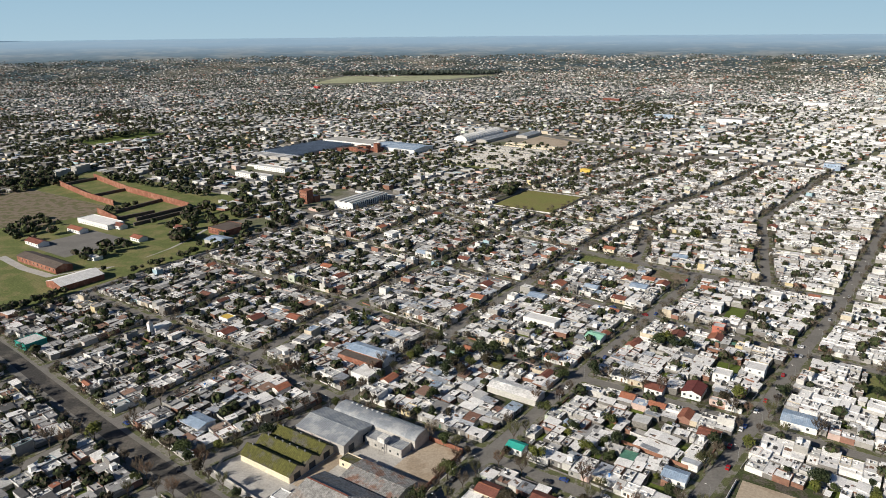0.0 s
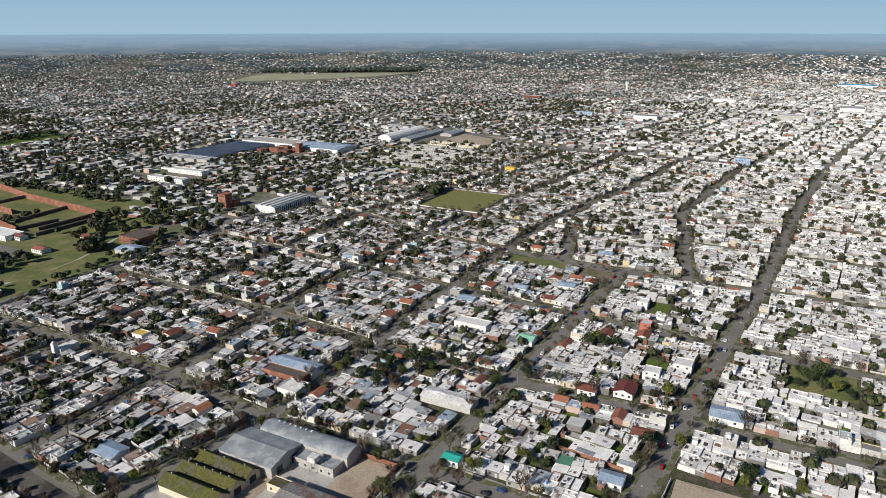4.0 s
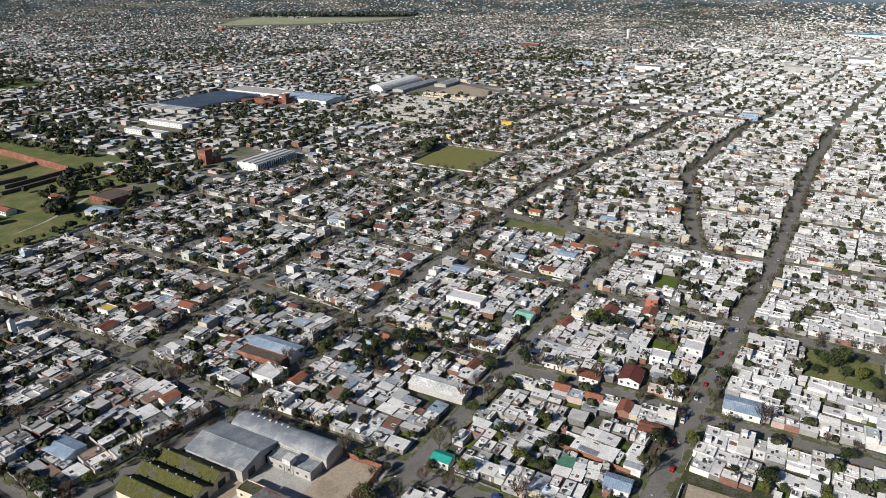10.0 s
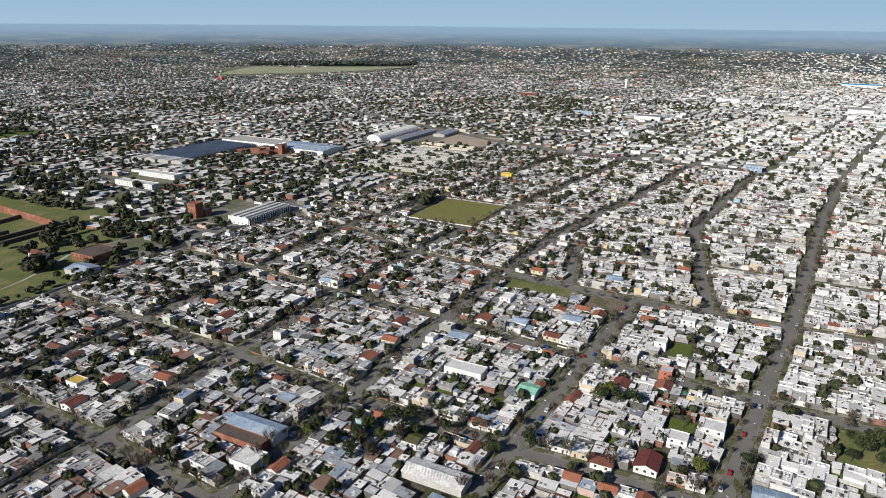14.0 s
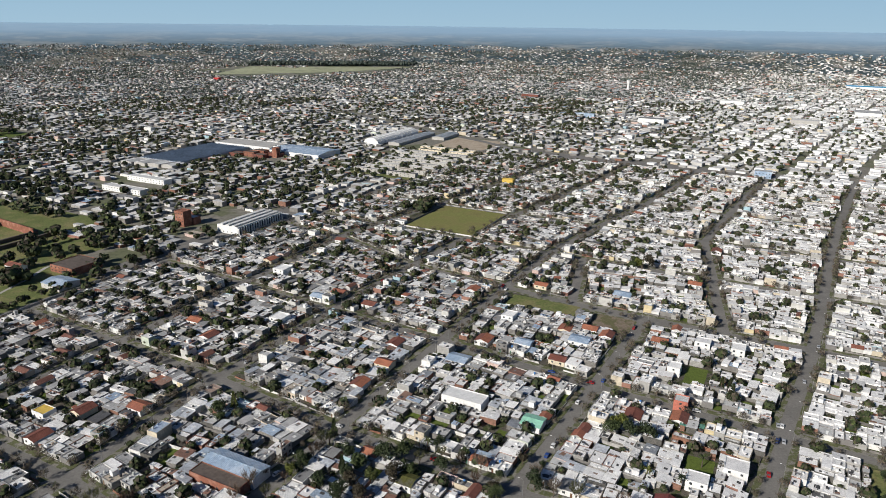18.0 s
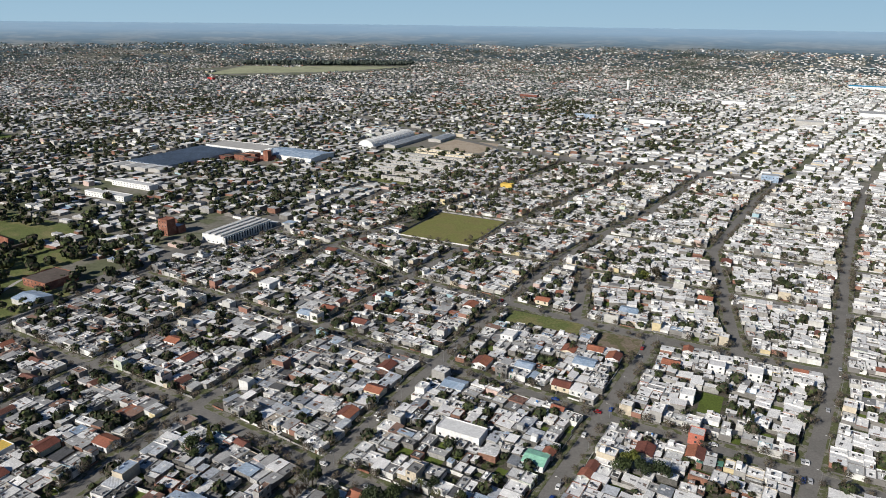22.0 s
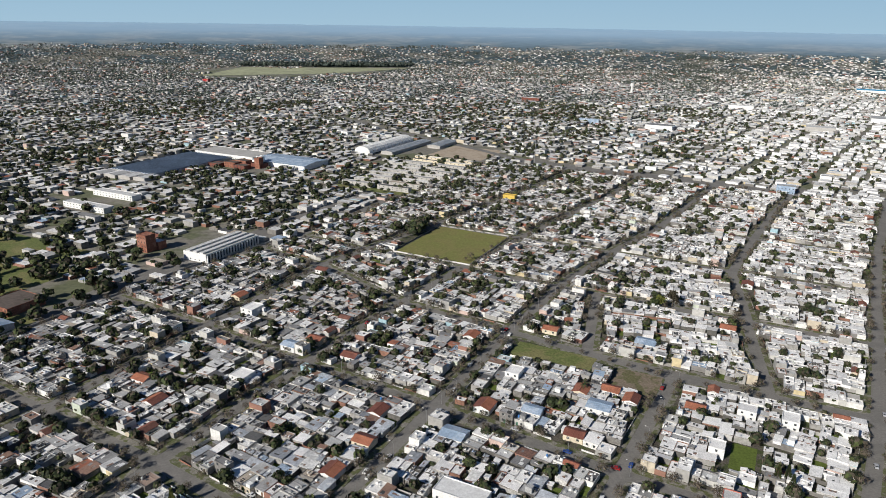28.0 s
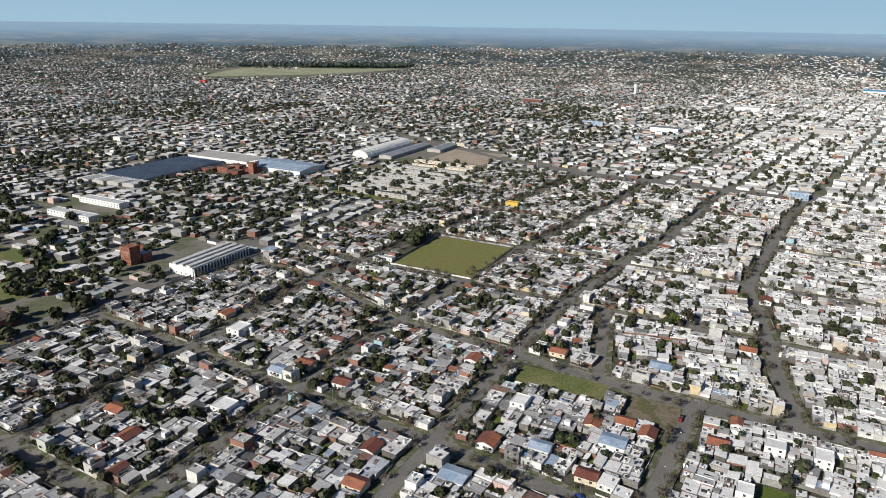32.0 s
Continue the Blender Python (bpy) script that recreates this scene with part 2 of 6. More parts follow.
M_LEAF = material("leaves", (0.05, 0.065, 0.025), 0.75, fine=1.4, coarse=0.4, vary=0.5,
                  palette=((5, (0.035, 0.05, 0.02)), (4, (0.055, 0.075, 0.025)), (2, (0.085, 0.1, 0.03)), (2, (0.13, 0.145, 0.03)), (2, (0.06, 0.05, 0.03))))
M_LEAFFAR = material("far_leaves", (0.05, 0.065, 0.025), 0.85, fine=0.4, coarse=0.1, vary=0.5, island=True,
                     palette=((4, (0.035, 0.048, 0.022)), (4, (0.055, 0.072, 0.028)), (2, (0.085, 0.105, 0.035)), (3, (0.095, 0.08, 0.058)), (1, (0.12, 0.1, 0.07))))
M_TWIGFAR = material("far_twigs", (0.15, 0.12, 0.09), 0.95, fine=0.6, coarse=0.2, vary=0.4, island=True,
                     palette=((4, (0.13, 0.105, 0.08)), (3, (0.09, 0.075, 0.06)), (2, (0.17, 0.14, 0.1)), (1, (0.1, 0.11, 0.05))))
# Paler, bluer leaves for the farthest trees: distance haze put into the colour.
M_LEAFDIST = material("hazed_far_leaves", (0.07, 0.09, 0.07), 0.9, fine=0.1, coarse=0.02, vary=0.35, island=True,
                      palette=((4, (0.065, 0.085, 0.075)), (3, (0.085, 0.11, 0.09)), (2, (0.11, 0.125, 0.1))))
M_PINK = material("pink_plaster", (0.56, 0.4, 0.34), 0.85, fine=1.0, coarse=0.2, vary=0.2)
M_LIME = material("lime_paint", (0.42, 0.5, 0.05), 0.7, fine=1, coarse=0.3, vary=0.15)
M_TILEDARK = material("dark_clay_tile", (0.2, 0.075, 0.055), 0.8, fine=2.5, coarse=0.3, vary=0.4, bump=0.03)
M_RED = material("red_cladding", (0.5, 0.04, 0.04), 0.6, fine=0.5, coarse=0.1, vary=0.15)
M_MINT = material("mint_sheet", (0.3, 0.6, 0.45), 0.6, fine=1, coarse=0.3, vary=0.2)
M_SALMON = material("salmon_paint", (0.5, 0.17, 0.12), 0.8, fine=1, coarse=0.3, vary=0.2)
M_BLUE = material("blue_paint", (0.02, 0.32, 0.62), 0.6, fine=1, coarse=0.3, vary=0.12)
M_GREEN = material("green_paint", (0.12, 0.42, 0.1), 0.6, fine=1, coarse=0.3, vary=0.2)
M_TEAL = material("teal_paint", (0.03, 0.36, 0.3), 0.6, fine=1, coarse=0.3, vary=0.15)
M_YELLOW = material("yellow_paint", (0.66, 0.46, 0.1), 0.7, fine=1, coarse=0.3, vary=0.2)
M_BLACK = material("black_liner", (0.014, 0.015, 0.014), 0.6, fine=0.4, coarse=0.1, vary=0.3)
M_METAL = material("grey_metal", (0.35, 0.35, 0.35), 0.5, 0.5, fine=2, coarse=0.5, vary=0.2)
M_TYRE = material("tyre_rubber", (0.02, 0.02, 0.02), 0.9, fine=3, coarse=1, vary=0.1)
M_CAR = material("car_paint", WHITE, 0.25, fine=1, coarse=0.5, vary=0.08, spec=0.6,
                 palette=((4, (0.75, 0.75, 0.74)), (3, (0.4, 0.41, 0.43)), (3, (0.03, 0.03, 0.035)), (1, (0.35, 0.02, 0.02)), (1, (0.03, 0.07, 0.25))))
M_FIELDS = material("hazed_far_fields", (0.24, 0.23, 0.19), 0.95, fine=0.02, coarse=0.004, vary=0.5, second=(0.06, 0.09, 0.1), share=0.62)
for nd in [q for q in M_FIELDS.node_tree.nodes if q.type == "TEX_NOISE"]:
    stretch = M_FIELDS.node_tree.nodes.new("ShaderNodeVectorMath")
    stretch.operation = "MULTIPLY"
    stretch.inputs[1].default_value = (1, 1, 7)
    M_FIELDS.node_tree.links.new(nd.inputs["Vector"].links[0].from_socket, stretch.inputs[0])
    M_FIELDS.node_tree.links.new(stretch.outputs[0], nd.inputs["Vector"])

# Blue mixed in with height paints distance haze onto the fields.
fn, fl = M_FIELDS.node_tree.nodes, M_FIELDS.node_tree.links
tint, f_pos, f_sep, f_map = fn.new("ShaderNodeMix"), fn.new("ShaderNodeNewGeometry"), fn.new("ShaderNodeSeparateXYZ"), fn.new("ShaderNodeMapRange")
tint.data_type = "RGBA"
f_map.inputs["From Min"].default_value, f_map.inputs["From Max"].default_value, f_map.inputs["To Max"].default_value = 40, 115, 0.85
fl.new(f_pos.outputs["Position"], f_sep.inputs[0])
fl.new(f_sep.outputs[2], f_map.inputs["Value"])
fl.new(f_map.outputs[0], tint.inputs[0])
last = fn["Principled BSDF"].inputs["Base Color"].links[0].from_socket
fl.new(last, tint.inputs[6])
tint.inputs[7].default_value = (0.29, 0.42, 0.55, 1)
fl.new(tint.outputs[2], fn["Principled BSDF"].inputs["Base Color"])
M_SKY = bpy.data.materials.new("open_sky")
M_SKY.use_nodes = True
sn, sl = M_SKY.node_tree.nodes, M_SKY.node_tree.links
sn.remove(sn["Principled BSDF"])
glow, pos, sxyz, span, tone = sn.new("ShaderNodeEmission"), sn.new("ShaderNodeNewGeometry"), sn.new("ShaderNodeSeparateXYZ"), sn.new("ShaderNodeMapRange"), sn.new("ShaderNodeValToRGB")
span.inputs["From Min"].default_value, span.inputs["From Max"].default_value = 100, 700
tone.color_ramp.elements[0].color, tone.color_ramp.elements[1].color = (0.37, 0.545, 0.68, 1), (0.235, 0.43, 0.62, 1)
sl.new(pos.outputs["Position"], sxyz.inputs[0])
sl.new(sxyz.outputs[2], span.inputs["Value"])
sl.new(span.outputs[0], tone.inputs[0])
sl.new(tone.outputs[0], glow.inputs["Color"])
sl.new(glow.outputs[0], sn["Material Output"].inputs["Surface"])

# ---- the town's grid: u runs up the streets, v across them to the right ----
CU, SU = 0.8378, 0.5460
TURN = Matrix.Rotation(-math.atan2(SU, CU), 4, "Z")


def at(u, v, z=0.0, turn=0.0):
    """The pose at that place of the grid, with local x along v and local y along u."""
    return Matrix.Translation((CU * v + SU * u, -SU * v + CU * u, z)) @ TURN @ Matrix.Rotation(radians(turn), 4, "Z")


class Shape:
    """Faces gathered for one mesh."""

    def __init__(self):
        self.v, self.f, self.m = [], [], []

    def face(self, pts, mat=0):
        k = len(self.v)
        self.v += pts
        self.f.append(tuple(range(k, k + len(pts))))
        self.m.append(mat)

    def box(self, x0, x1, y0, y1, z0, z1, mat=0, top=True, bottom=False):
        k = len(self.v)
        self.v += [(x0, y0, z0), (x1, y0, z0), (x1, y1, z0), (x0, y1, z0), (x0, y0, z1), (x1, y0, z1), (x1, y1, z1), (x0, y1, z1)]
        fs = [(0, 1, 5, 4), (1, 2, 6, 5), (2, 3, 7, 6), (3, 0, 4, 7)] + ([(4, 5, 6, 7)] if top else []) + ([(3, 2, 1, 0)] if bottom else [])
        for f in fs:
            self.f.append(tuple(k + i for i in f))
            self.m.append(mat)

    def tube(self, x, y, z0, z1, r0, r1=None, n=8, mat=0, lean=(0, 0)):
        r1 = r0 if r1 is None else r1
        k = len(self.v)
        for z, r, q in ((z0, r0, 0), (z1, r1, 1)):
            for i in range(n):
                a = 2 * math.pi * i / n
                self.v.append((x + lean[0] * q + r * math.cos(a), y + lean[1] * q + r * math.sin(a), z))
        for i in range(n):
            self.f.append((k + i, k + (i + 1) % n, k + n + (i + 1) % n, k + n + i))
            self.m.append(mat)
        self.f.append(tuple(k + n + i for i in range(n)))
        self.m.append(mat)

    def stick(self, a, b, r0, r1, mat=0):
        """A three-sided tapering stick from a to b."""
        a, b = Vector(a), Vector(b)
        d = (b - a).normalized()
        p = d.orthogonal().normalized()
        q = d.cross(p)
        k = len(self.v)
        for c, r in ((a, r0), (b, r1)):
            for i in range(3):
                w = 2.094 * i
                self.v.append(tuple(c + (p * math.cos(w) + q * math.sin(w)) * r))
        for i in range(3):
            self.f.append((k + i, k + (i + 1) % 3, k + 3 + (i + 1) % 3, k + 3 + i))
            self.m.append(mat)

    def parapet(self, x0, x1, y0, y1, z0, z1, w, mat=0):
        """A rim round a flat roof, w thick."""
        k = len(self.v)
        o = [(x0, y0), (x1, y0), (x1, y1), (x0, y1)]
        i_ = [(x0 + w, y0 + w), (x1 - w, y0 + w), (x1 - w, y1 - w), (x0 + w, y1 - w)]
        self.v += [(*p, z1) for p in o] + [(*p, z1) for p in i_] + [(*p, z0) for p in i_]
        for i in range(4):
            j = (i + 1) % 4
            for f in ((i, j, 4 + j, 4 + i), (4 + i, 4 + j, 8 + j, 8 + i)):
                self.f.append(tuple(k + q for q in f))
                self.m.append(mat)

    def arch(self, x0, x1, half, z, rise, n, thick, across="y"):
        """One vaulted shell between x0 and x1, half wide to each side; across y, or with the two axes swapped."""
        k, q = len(self.v), 2 * (n + 1)
        for t in (0, thick):
            for x in (x0, x1):
                for i in range(n + 1):
                    a = math.pi * i / n
                    p, h = -(half - t) * math.cos(a), z + (rise - t) * math.sin(a)
                    self.v.append((x, p, h) if across == "y" else (p, x, h))
        for i in range(n):
            for f in ((i, i + 1, i + n + 2, i + n + 1), (q + i, q + i + 1, q + i + n + 2, q + i + n + 1), (i, i + 1, q + i + 1, q + i), (n + 1 + i, n + 2 + i, q + n + 2 + i, q + n + 1 + i)):
                self.f.append(tuple(k + j for j in f))
                self.m.append(0)

    def gable(self, x0, x1, y0, y1, z, rise, along="x", over=0.4, thick=0.12, mat=0, gap=0.0):
        """Two roof slopes with thickness; the ridge runs along that axis."""
        for sgn in (-1, 1):
            if along == "x":
                ym = (y0 + y1) / 2
                e = y0 - over if sgn < 0 else y1 + over
                dz = rise * over / max(0.1, abs(y1 - y0) / 2)
                pts = [(x0 - over, e, z - dz), (x1 + over, e, z - dz), (x1 + over, ym, z + rise), (x0 - over, ym, z + rise)]
            else:
                xm = (x0 + x1) / 2
                e = x0 - over if sgn < 0 else x1 + over
                dz = rise * over / max(0.1, abs(x1 - x0) / 2)
                pts = [(e, y0 - over, z - dz), (e, y1 + over, z - dz), (xm, y1 + over, z + rise), (xm, y0 - over, z + rise)]
            self.slab(pts, thick, mat)

    def slab(self, pts, thick, mat=0):
        k = len(self.v)
        self.v += [(p[0], p[1], p[2] + thick) for p in pts] + list(pts)
        n = len(pts)
        self.f.append(tuple(range(k, k + n)))
        self.m.append(mat)
        self.f.append(tuple(range(k + 2 * n - 1, k + n - 1, -1)))
        self.m.append(mat)
        for i in range(n):
            j = (i + 1) % n
            self.f.append((k + n + i, k + n + j, k + j, k + i))
            self.m.append(mat)

    def mesh(self, name, mats):
        me = bpy.data.meshes.new(name)
        me.from_pydata(self.v, [], self.f)
        for m in mats if isinstance(mats, (list, tuple)) else [mats]:
            me.materials.append(m)
        if any(self.m):
            me.polygons.foreach_set("material_index", self.m)
        return me


def fixed(me):
    """Faces of closed shapes made to look outwards."""
    bm = bmesh.new()
    bm.from_mesh(me)
    bmesh.ops.recalc_face_normals(bm, faces=bm.faces)
    bm.to_mesh(me)
    bm.free()
    return me


def part(name, shape, mat, parent, label=""):
    """One mesh object under a thing or a part."""
    ob = new(name, shape.mesh(name, mat) if isinstance(shape, Shape) else shape)
    ob.parent = parent
    return tagged(ob, label)


def thing(name, u, v, label, category, group="", z=0.0, turn=0.0):
    """An Empty at the base of a thing."""
    ob = new(name)
    ob.matrix_world = at(u, v, z, turn)
    return tagged(ob, label, category, group)


def setting(name, shape, mat, label, u=0, v=0, z=0.0, kind="structure"):
    ob = new(name, shape.mesh(name, mat))
    ob.matrix_world = at(u, v, z)
    return tagged(ob, label, "", "", kind)

# ---- streets and blocks ----


def bend(*pts):
    us, vs = [p[0] for p in pts], [p[1] for p in pts]
    return lambda u: float(np.interp(u, us, vs))


RAIL = bend((100, -487), (450, -497), (560, -487), (640, -470), (900, -462))
W1 = bend((100, -394), (450, -399), (600, -405), (700, -385), (1000, -340))
W0 = bend((100, -308), (250, -305), (354, -313), (500, -312), (620, -306), (760, -288), (1000, -250))
S1 = bend((100, -252), (172, -240), (245, -226), (600, -224), (700, -216), (824, -186), (937, -172), (1088, -154), (1376, -87))
S2 = bend((100, -142), (160, -139), (245, -137), (341, -132), (440, -126), (542, -120), (600, -118))
S3X = bend((540, -70), (560, -73), (610, -82), (650, -90), (688, -103), (757, -108), (895, -93), (1013, -81), (1230, -33))
S3 = bend((100, -64), (243, -51), (338, -41), (444, -31), (500, -23), (622, -14), (760, -6), (843, 1), (1037, 22), (1300, 52))
S4 = bend((100, 36), (243, 49), (444, 67), (622, 82), (1037, 130), (1300, 160))
S5 = bend((100, 136), (444, 165), (1300, 262))
S6 = bend((100, 232), (444, 260), (1300, 360))
HALF = 3.5


def cross(*pts):
    vs, us = [p[1] for p in pts], [p[0] for p in pts]
    return lambda v: float(np.interp(v, vs, us))


LOWER = cross((62, -500), (45, 300))
AVENUE = cross((182, -500), (176, -430), (170, -381), (160, -290), (156, -240), (151, -154), (146, -129), (139, -50), (128, 60), (118, 180))
CB = cross((258, -500), (254, -305), (245, -226), (245, -137), (243, -51), (237, 0), (239, 45), (240, 200))
CC = cross((358, -500), (350, -330), (347, -280), (340, -228), (337, -131), (338, -41), (336, 60), (334, 200))
CD = cross((472, -500), (464, -394), (455, -311), (450, -224), (443, -170), (440, -126), (436, -33), (432, 60), (428, 200))
CE = cross((606, -500), (601, -418), (580, -363), (561, -313), (553, -224), (547, -170), (541, -131), (545, -70), (546, -40), (547, 200))
CF = cross((652, -500), (646, -373), (644, -200), (645, 400))
CG, CH, CI, CJ = cross((745, -500), (745, 400)), cross((850, -500), (850, 400)), cross((955, -500), (955, 400)), cross((1060, -500), (1060, 400))
S2B = bend((540, -171), (645, -191), (700, -204))

g = Shape()
for i in range(24):
    for j in range(24):
        x0, y0 = -4900 + i * 410, -4900 + j * 410
        g.face([(x0, y0, 0), (x0 + 410, y0, 0), (x0 + 410, y0 + 410, 0), (x0, y0 + 410, 0)])
ground = new("ground", g.mesh("ground", M_GROUND))
tagged(ground, "flat open ground of earth and thin grass under the town", "", "", "structure")

r = Shape()
r.box(-516, 420, 40, 1100, -0.3, 0.02)
setting("road", r, M_ASPHALT, "worn grey asphalt streets of the town grid")

# the far rise of fields up to the skyline
far = Shape()
N = 96
rings = ((3300, 0.5), (3700, 48), (4150, 94), (4800, 146))
for k in range(len(rings) - 1):
    (r0, z0), (r1, z1) = rings[k], rings[k + 1]
    for i in range(N):
        a, b = 2 * math.pi * i / N, 2 * math.pi * (i + 1) / N
        far.face([(r0 * math.cos(a), r0 * math.sin(a), z0), (r1 * math.cos(a), r1 * math.sin(a), z1), (r1 * math.cos(b), r1 * math.sin(b), z1), (r0 * math.cos(b), r0 * math.sin(b), z0)])
tagged(new("backdrop", far.mesh("backdrop", M_FIELDS)), "fields and woods rising to the skyline, blue haze painted in", "", "", "structure")

sk = Shape()
for i in range(40):
    a, b = math.radians(15 + i * 150 / 40), math.radians(15 + (i + 1) * 150 / 40)
    for z0, z1 in ((60, 400), (400, 900)):
        sk.face([(4840 * math.cos(a), 4840 * math.sin(a), z0), (4840 * math.cos(b), 4840 * math.sin(b), z0), (4840 * math.cos(b), 4840 * math.sin(b), z1), (4840 * math.cos(a), 4840 * math.sin(a), z1)])
tagged(new("sky_backdrop", sk.mesh("sky_backdrop", M_SKY)), "pale blue clear sky over the skyline", "", "", "structure")

# ---- houses ----
COUNT = {"out": 0}


def volume(x0, x1, y0, y1, h, roof, rng, roofs):
    """One block of a house: its walls and its roof, as two shapes, into roofs."""
    sh, rs = Shape(), Shape()
    if roof == "flat":
        sh.box(x0, x1, y0, y1, 0, h, top=False)
        sh.parapet(x0, x1, y0, y1, h - 0.35, h, 0.2)
        rs.face([(x0 + 0.2, y0 + 0.2, h - 0.34), (x1 - 0.2, y0 + 0.2, h - 0.34), (x1 - 0.2, y1 - 0.2, h - 0.34), (x0 + 0.2, y1 - 0.2, h - 0.34)])
        for _ in range(rng.choice((1, 2, 2, 3, 4))):
            a, b = rng.uniform(x0 + 0.4, max(x0 + 0.5, x1 - 1.6)), rng.uniform(y0 + 0.4, max(y0 + 0.5, y1 - 1.8))
            rs.box(a, a + rng.uniform(0.4, 1.2), b, b + rng.uniform(0.4, 1.4), h - 0.34, h + rng.uniform(-0.1, 0.7), rng.choice((0, 1, 1, 2)))
        # Thin flat patch; a dark one paints the shade of a light well.
        if rng.random() < 0.45 and x1 - x0 > 3.6 and y1 - y0 > 3.6:
            a, b = rng.uniform(x0 + 0.3, x1 - 3.2), rng.uniform(y0 + 0.3, y1 - 3.2)
            rs.box(a, a + rng.uniform(1.2, 2.8), b, b + rng.uniform(1.0, 2.8), h - 0.34, h - 0.29, rng.choice((1, 2, 3)))
        if rng.random() < 0.09 and x1 - x0 > 4.5 and y1 - y0 > 4:
            a, b = rng.uniform(x0 + 0.2, x1 - 3.4), rng.uniform(y0 + 0.2, y1 - 3.2)
            rs.box(a, a + rng.uniform(1.8, 3), b, b + rng.uniform(1.8, 2.8), h - 0.34, h + rng.uniform(1.3, 2.3), rng.choice((0, 2)))
        if x1 - x0 > 6 and rng.random() < 0.4:
            a = rng.uniform(x0 + 2, x1 - 2)
            rs.box(a, a + 0.18, y0 + 0.2, y1 - 0.2, h - 0.34, h - 0.1)
    elif roof == "tin":
        s = rng.choice((-1, 1)) * rng.uniform(0.25, 0.7)
        sh.box(x0, x1, y0, y1, 0, h - abs(s), top=False)
        k = len(sh.v)
        za, zb = (h - abs(s), h + 0) if s > 0 else (h, h - abs(s))
        sh.v += [(x0, y0, h - abs(s)), (x1, y0, h - abs(s)), (x1, y1, h - abs(s)), (x0, y1, h - abs(s)), (x0, y0, za), (x1, y0, zb), (x1, y1, zb), (x0, y1, za)]
        for f in ((0, 1, 5, 4), (1, 2, 6, 5), (2, 3, 7, 6), (3, 0, 4, 7)):
            sh.f.append(tuple(k + i for i in f))
            sh.m.append(0)
        o = 0.25
        rs.slab([(x0 - o, y0 - 0.1, za), (x1 + o, y0 - 0.1, zb), (x1 + o, y1 + 0.1, zb), (x0 - o, y1 + 0.1, za)], 0.07)
        for _ in range(rng.choice((0, 1, 2, 2))):
            wa = rng.uniform(0, 0.6)
            wb = wa + rng.uniform(0.2, 0.4)
            qa = rng.uniform(y0, y0 + (y1 - y0) * 0.7)
            qb = min(y1, qa + rng.uniform(0.8, 2.0))
            xa, xb, fa, fb = x0 + (x1 - x0) * wa, x0 + (x1 - x0) * wb, za + (zb - za) * wa, za + (zb - za) * wb
            rs.slab([(xa, qa, fa + 0.075), (xb, qa, fb + 0.075), (xb, qb, fb + 0.075), (xa, qb, fa + 0.075)], 0.03, rng.choice((1, 2, 3, 3)))
    else:
        sh.box(x0, x1, y0, y1, 0, h, top=False)
        rise = min(x1 - x0, y1 - y0) * 0.22
        along = "x" if x1 - x0 > y1 - y0 else "y"
        rs.gable(x0, x1, y0, y1, h, rise, along, 0.35, 0.12)
        xm, ym = (x0 + x1) / 2, (y0 + y1) / 2
        if along == "x":
            for x in (x0, x1):
                sh.face([(x, y0, h), (x, y1, h), (x, ym, h + rise)])
        else:
            for y in (y0, y1):
                sh.face([(x0, y, h), (x1, y, h), (xm, y, h + rise)])
    roofs.append((roof, sh, rs, (x0, x1, y0, y1, h)))


ROOFMAT = {"flat": M_ROOF, "tin": M_TIN, "tile": M_TILE}
ROOFWORD = {"flat": "flat pale roof", "tin": "corrugated tin roof", "tile": "red clay tile roof"}


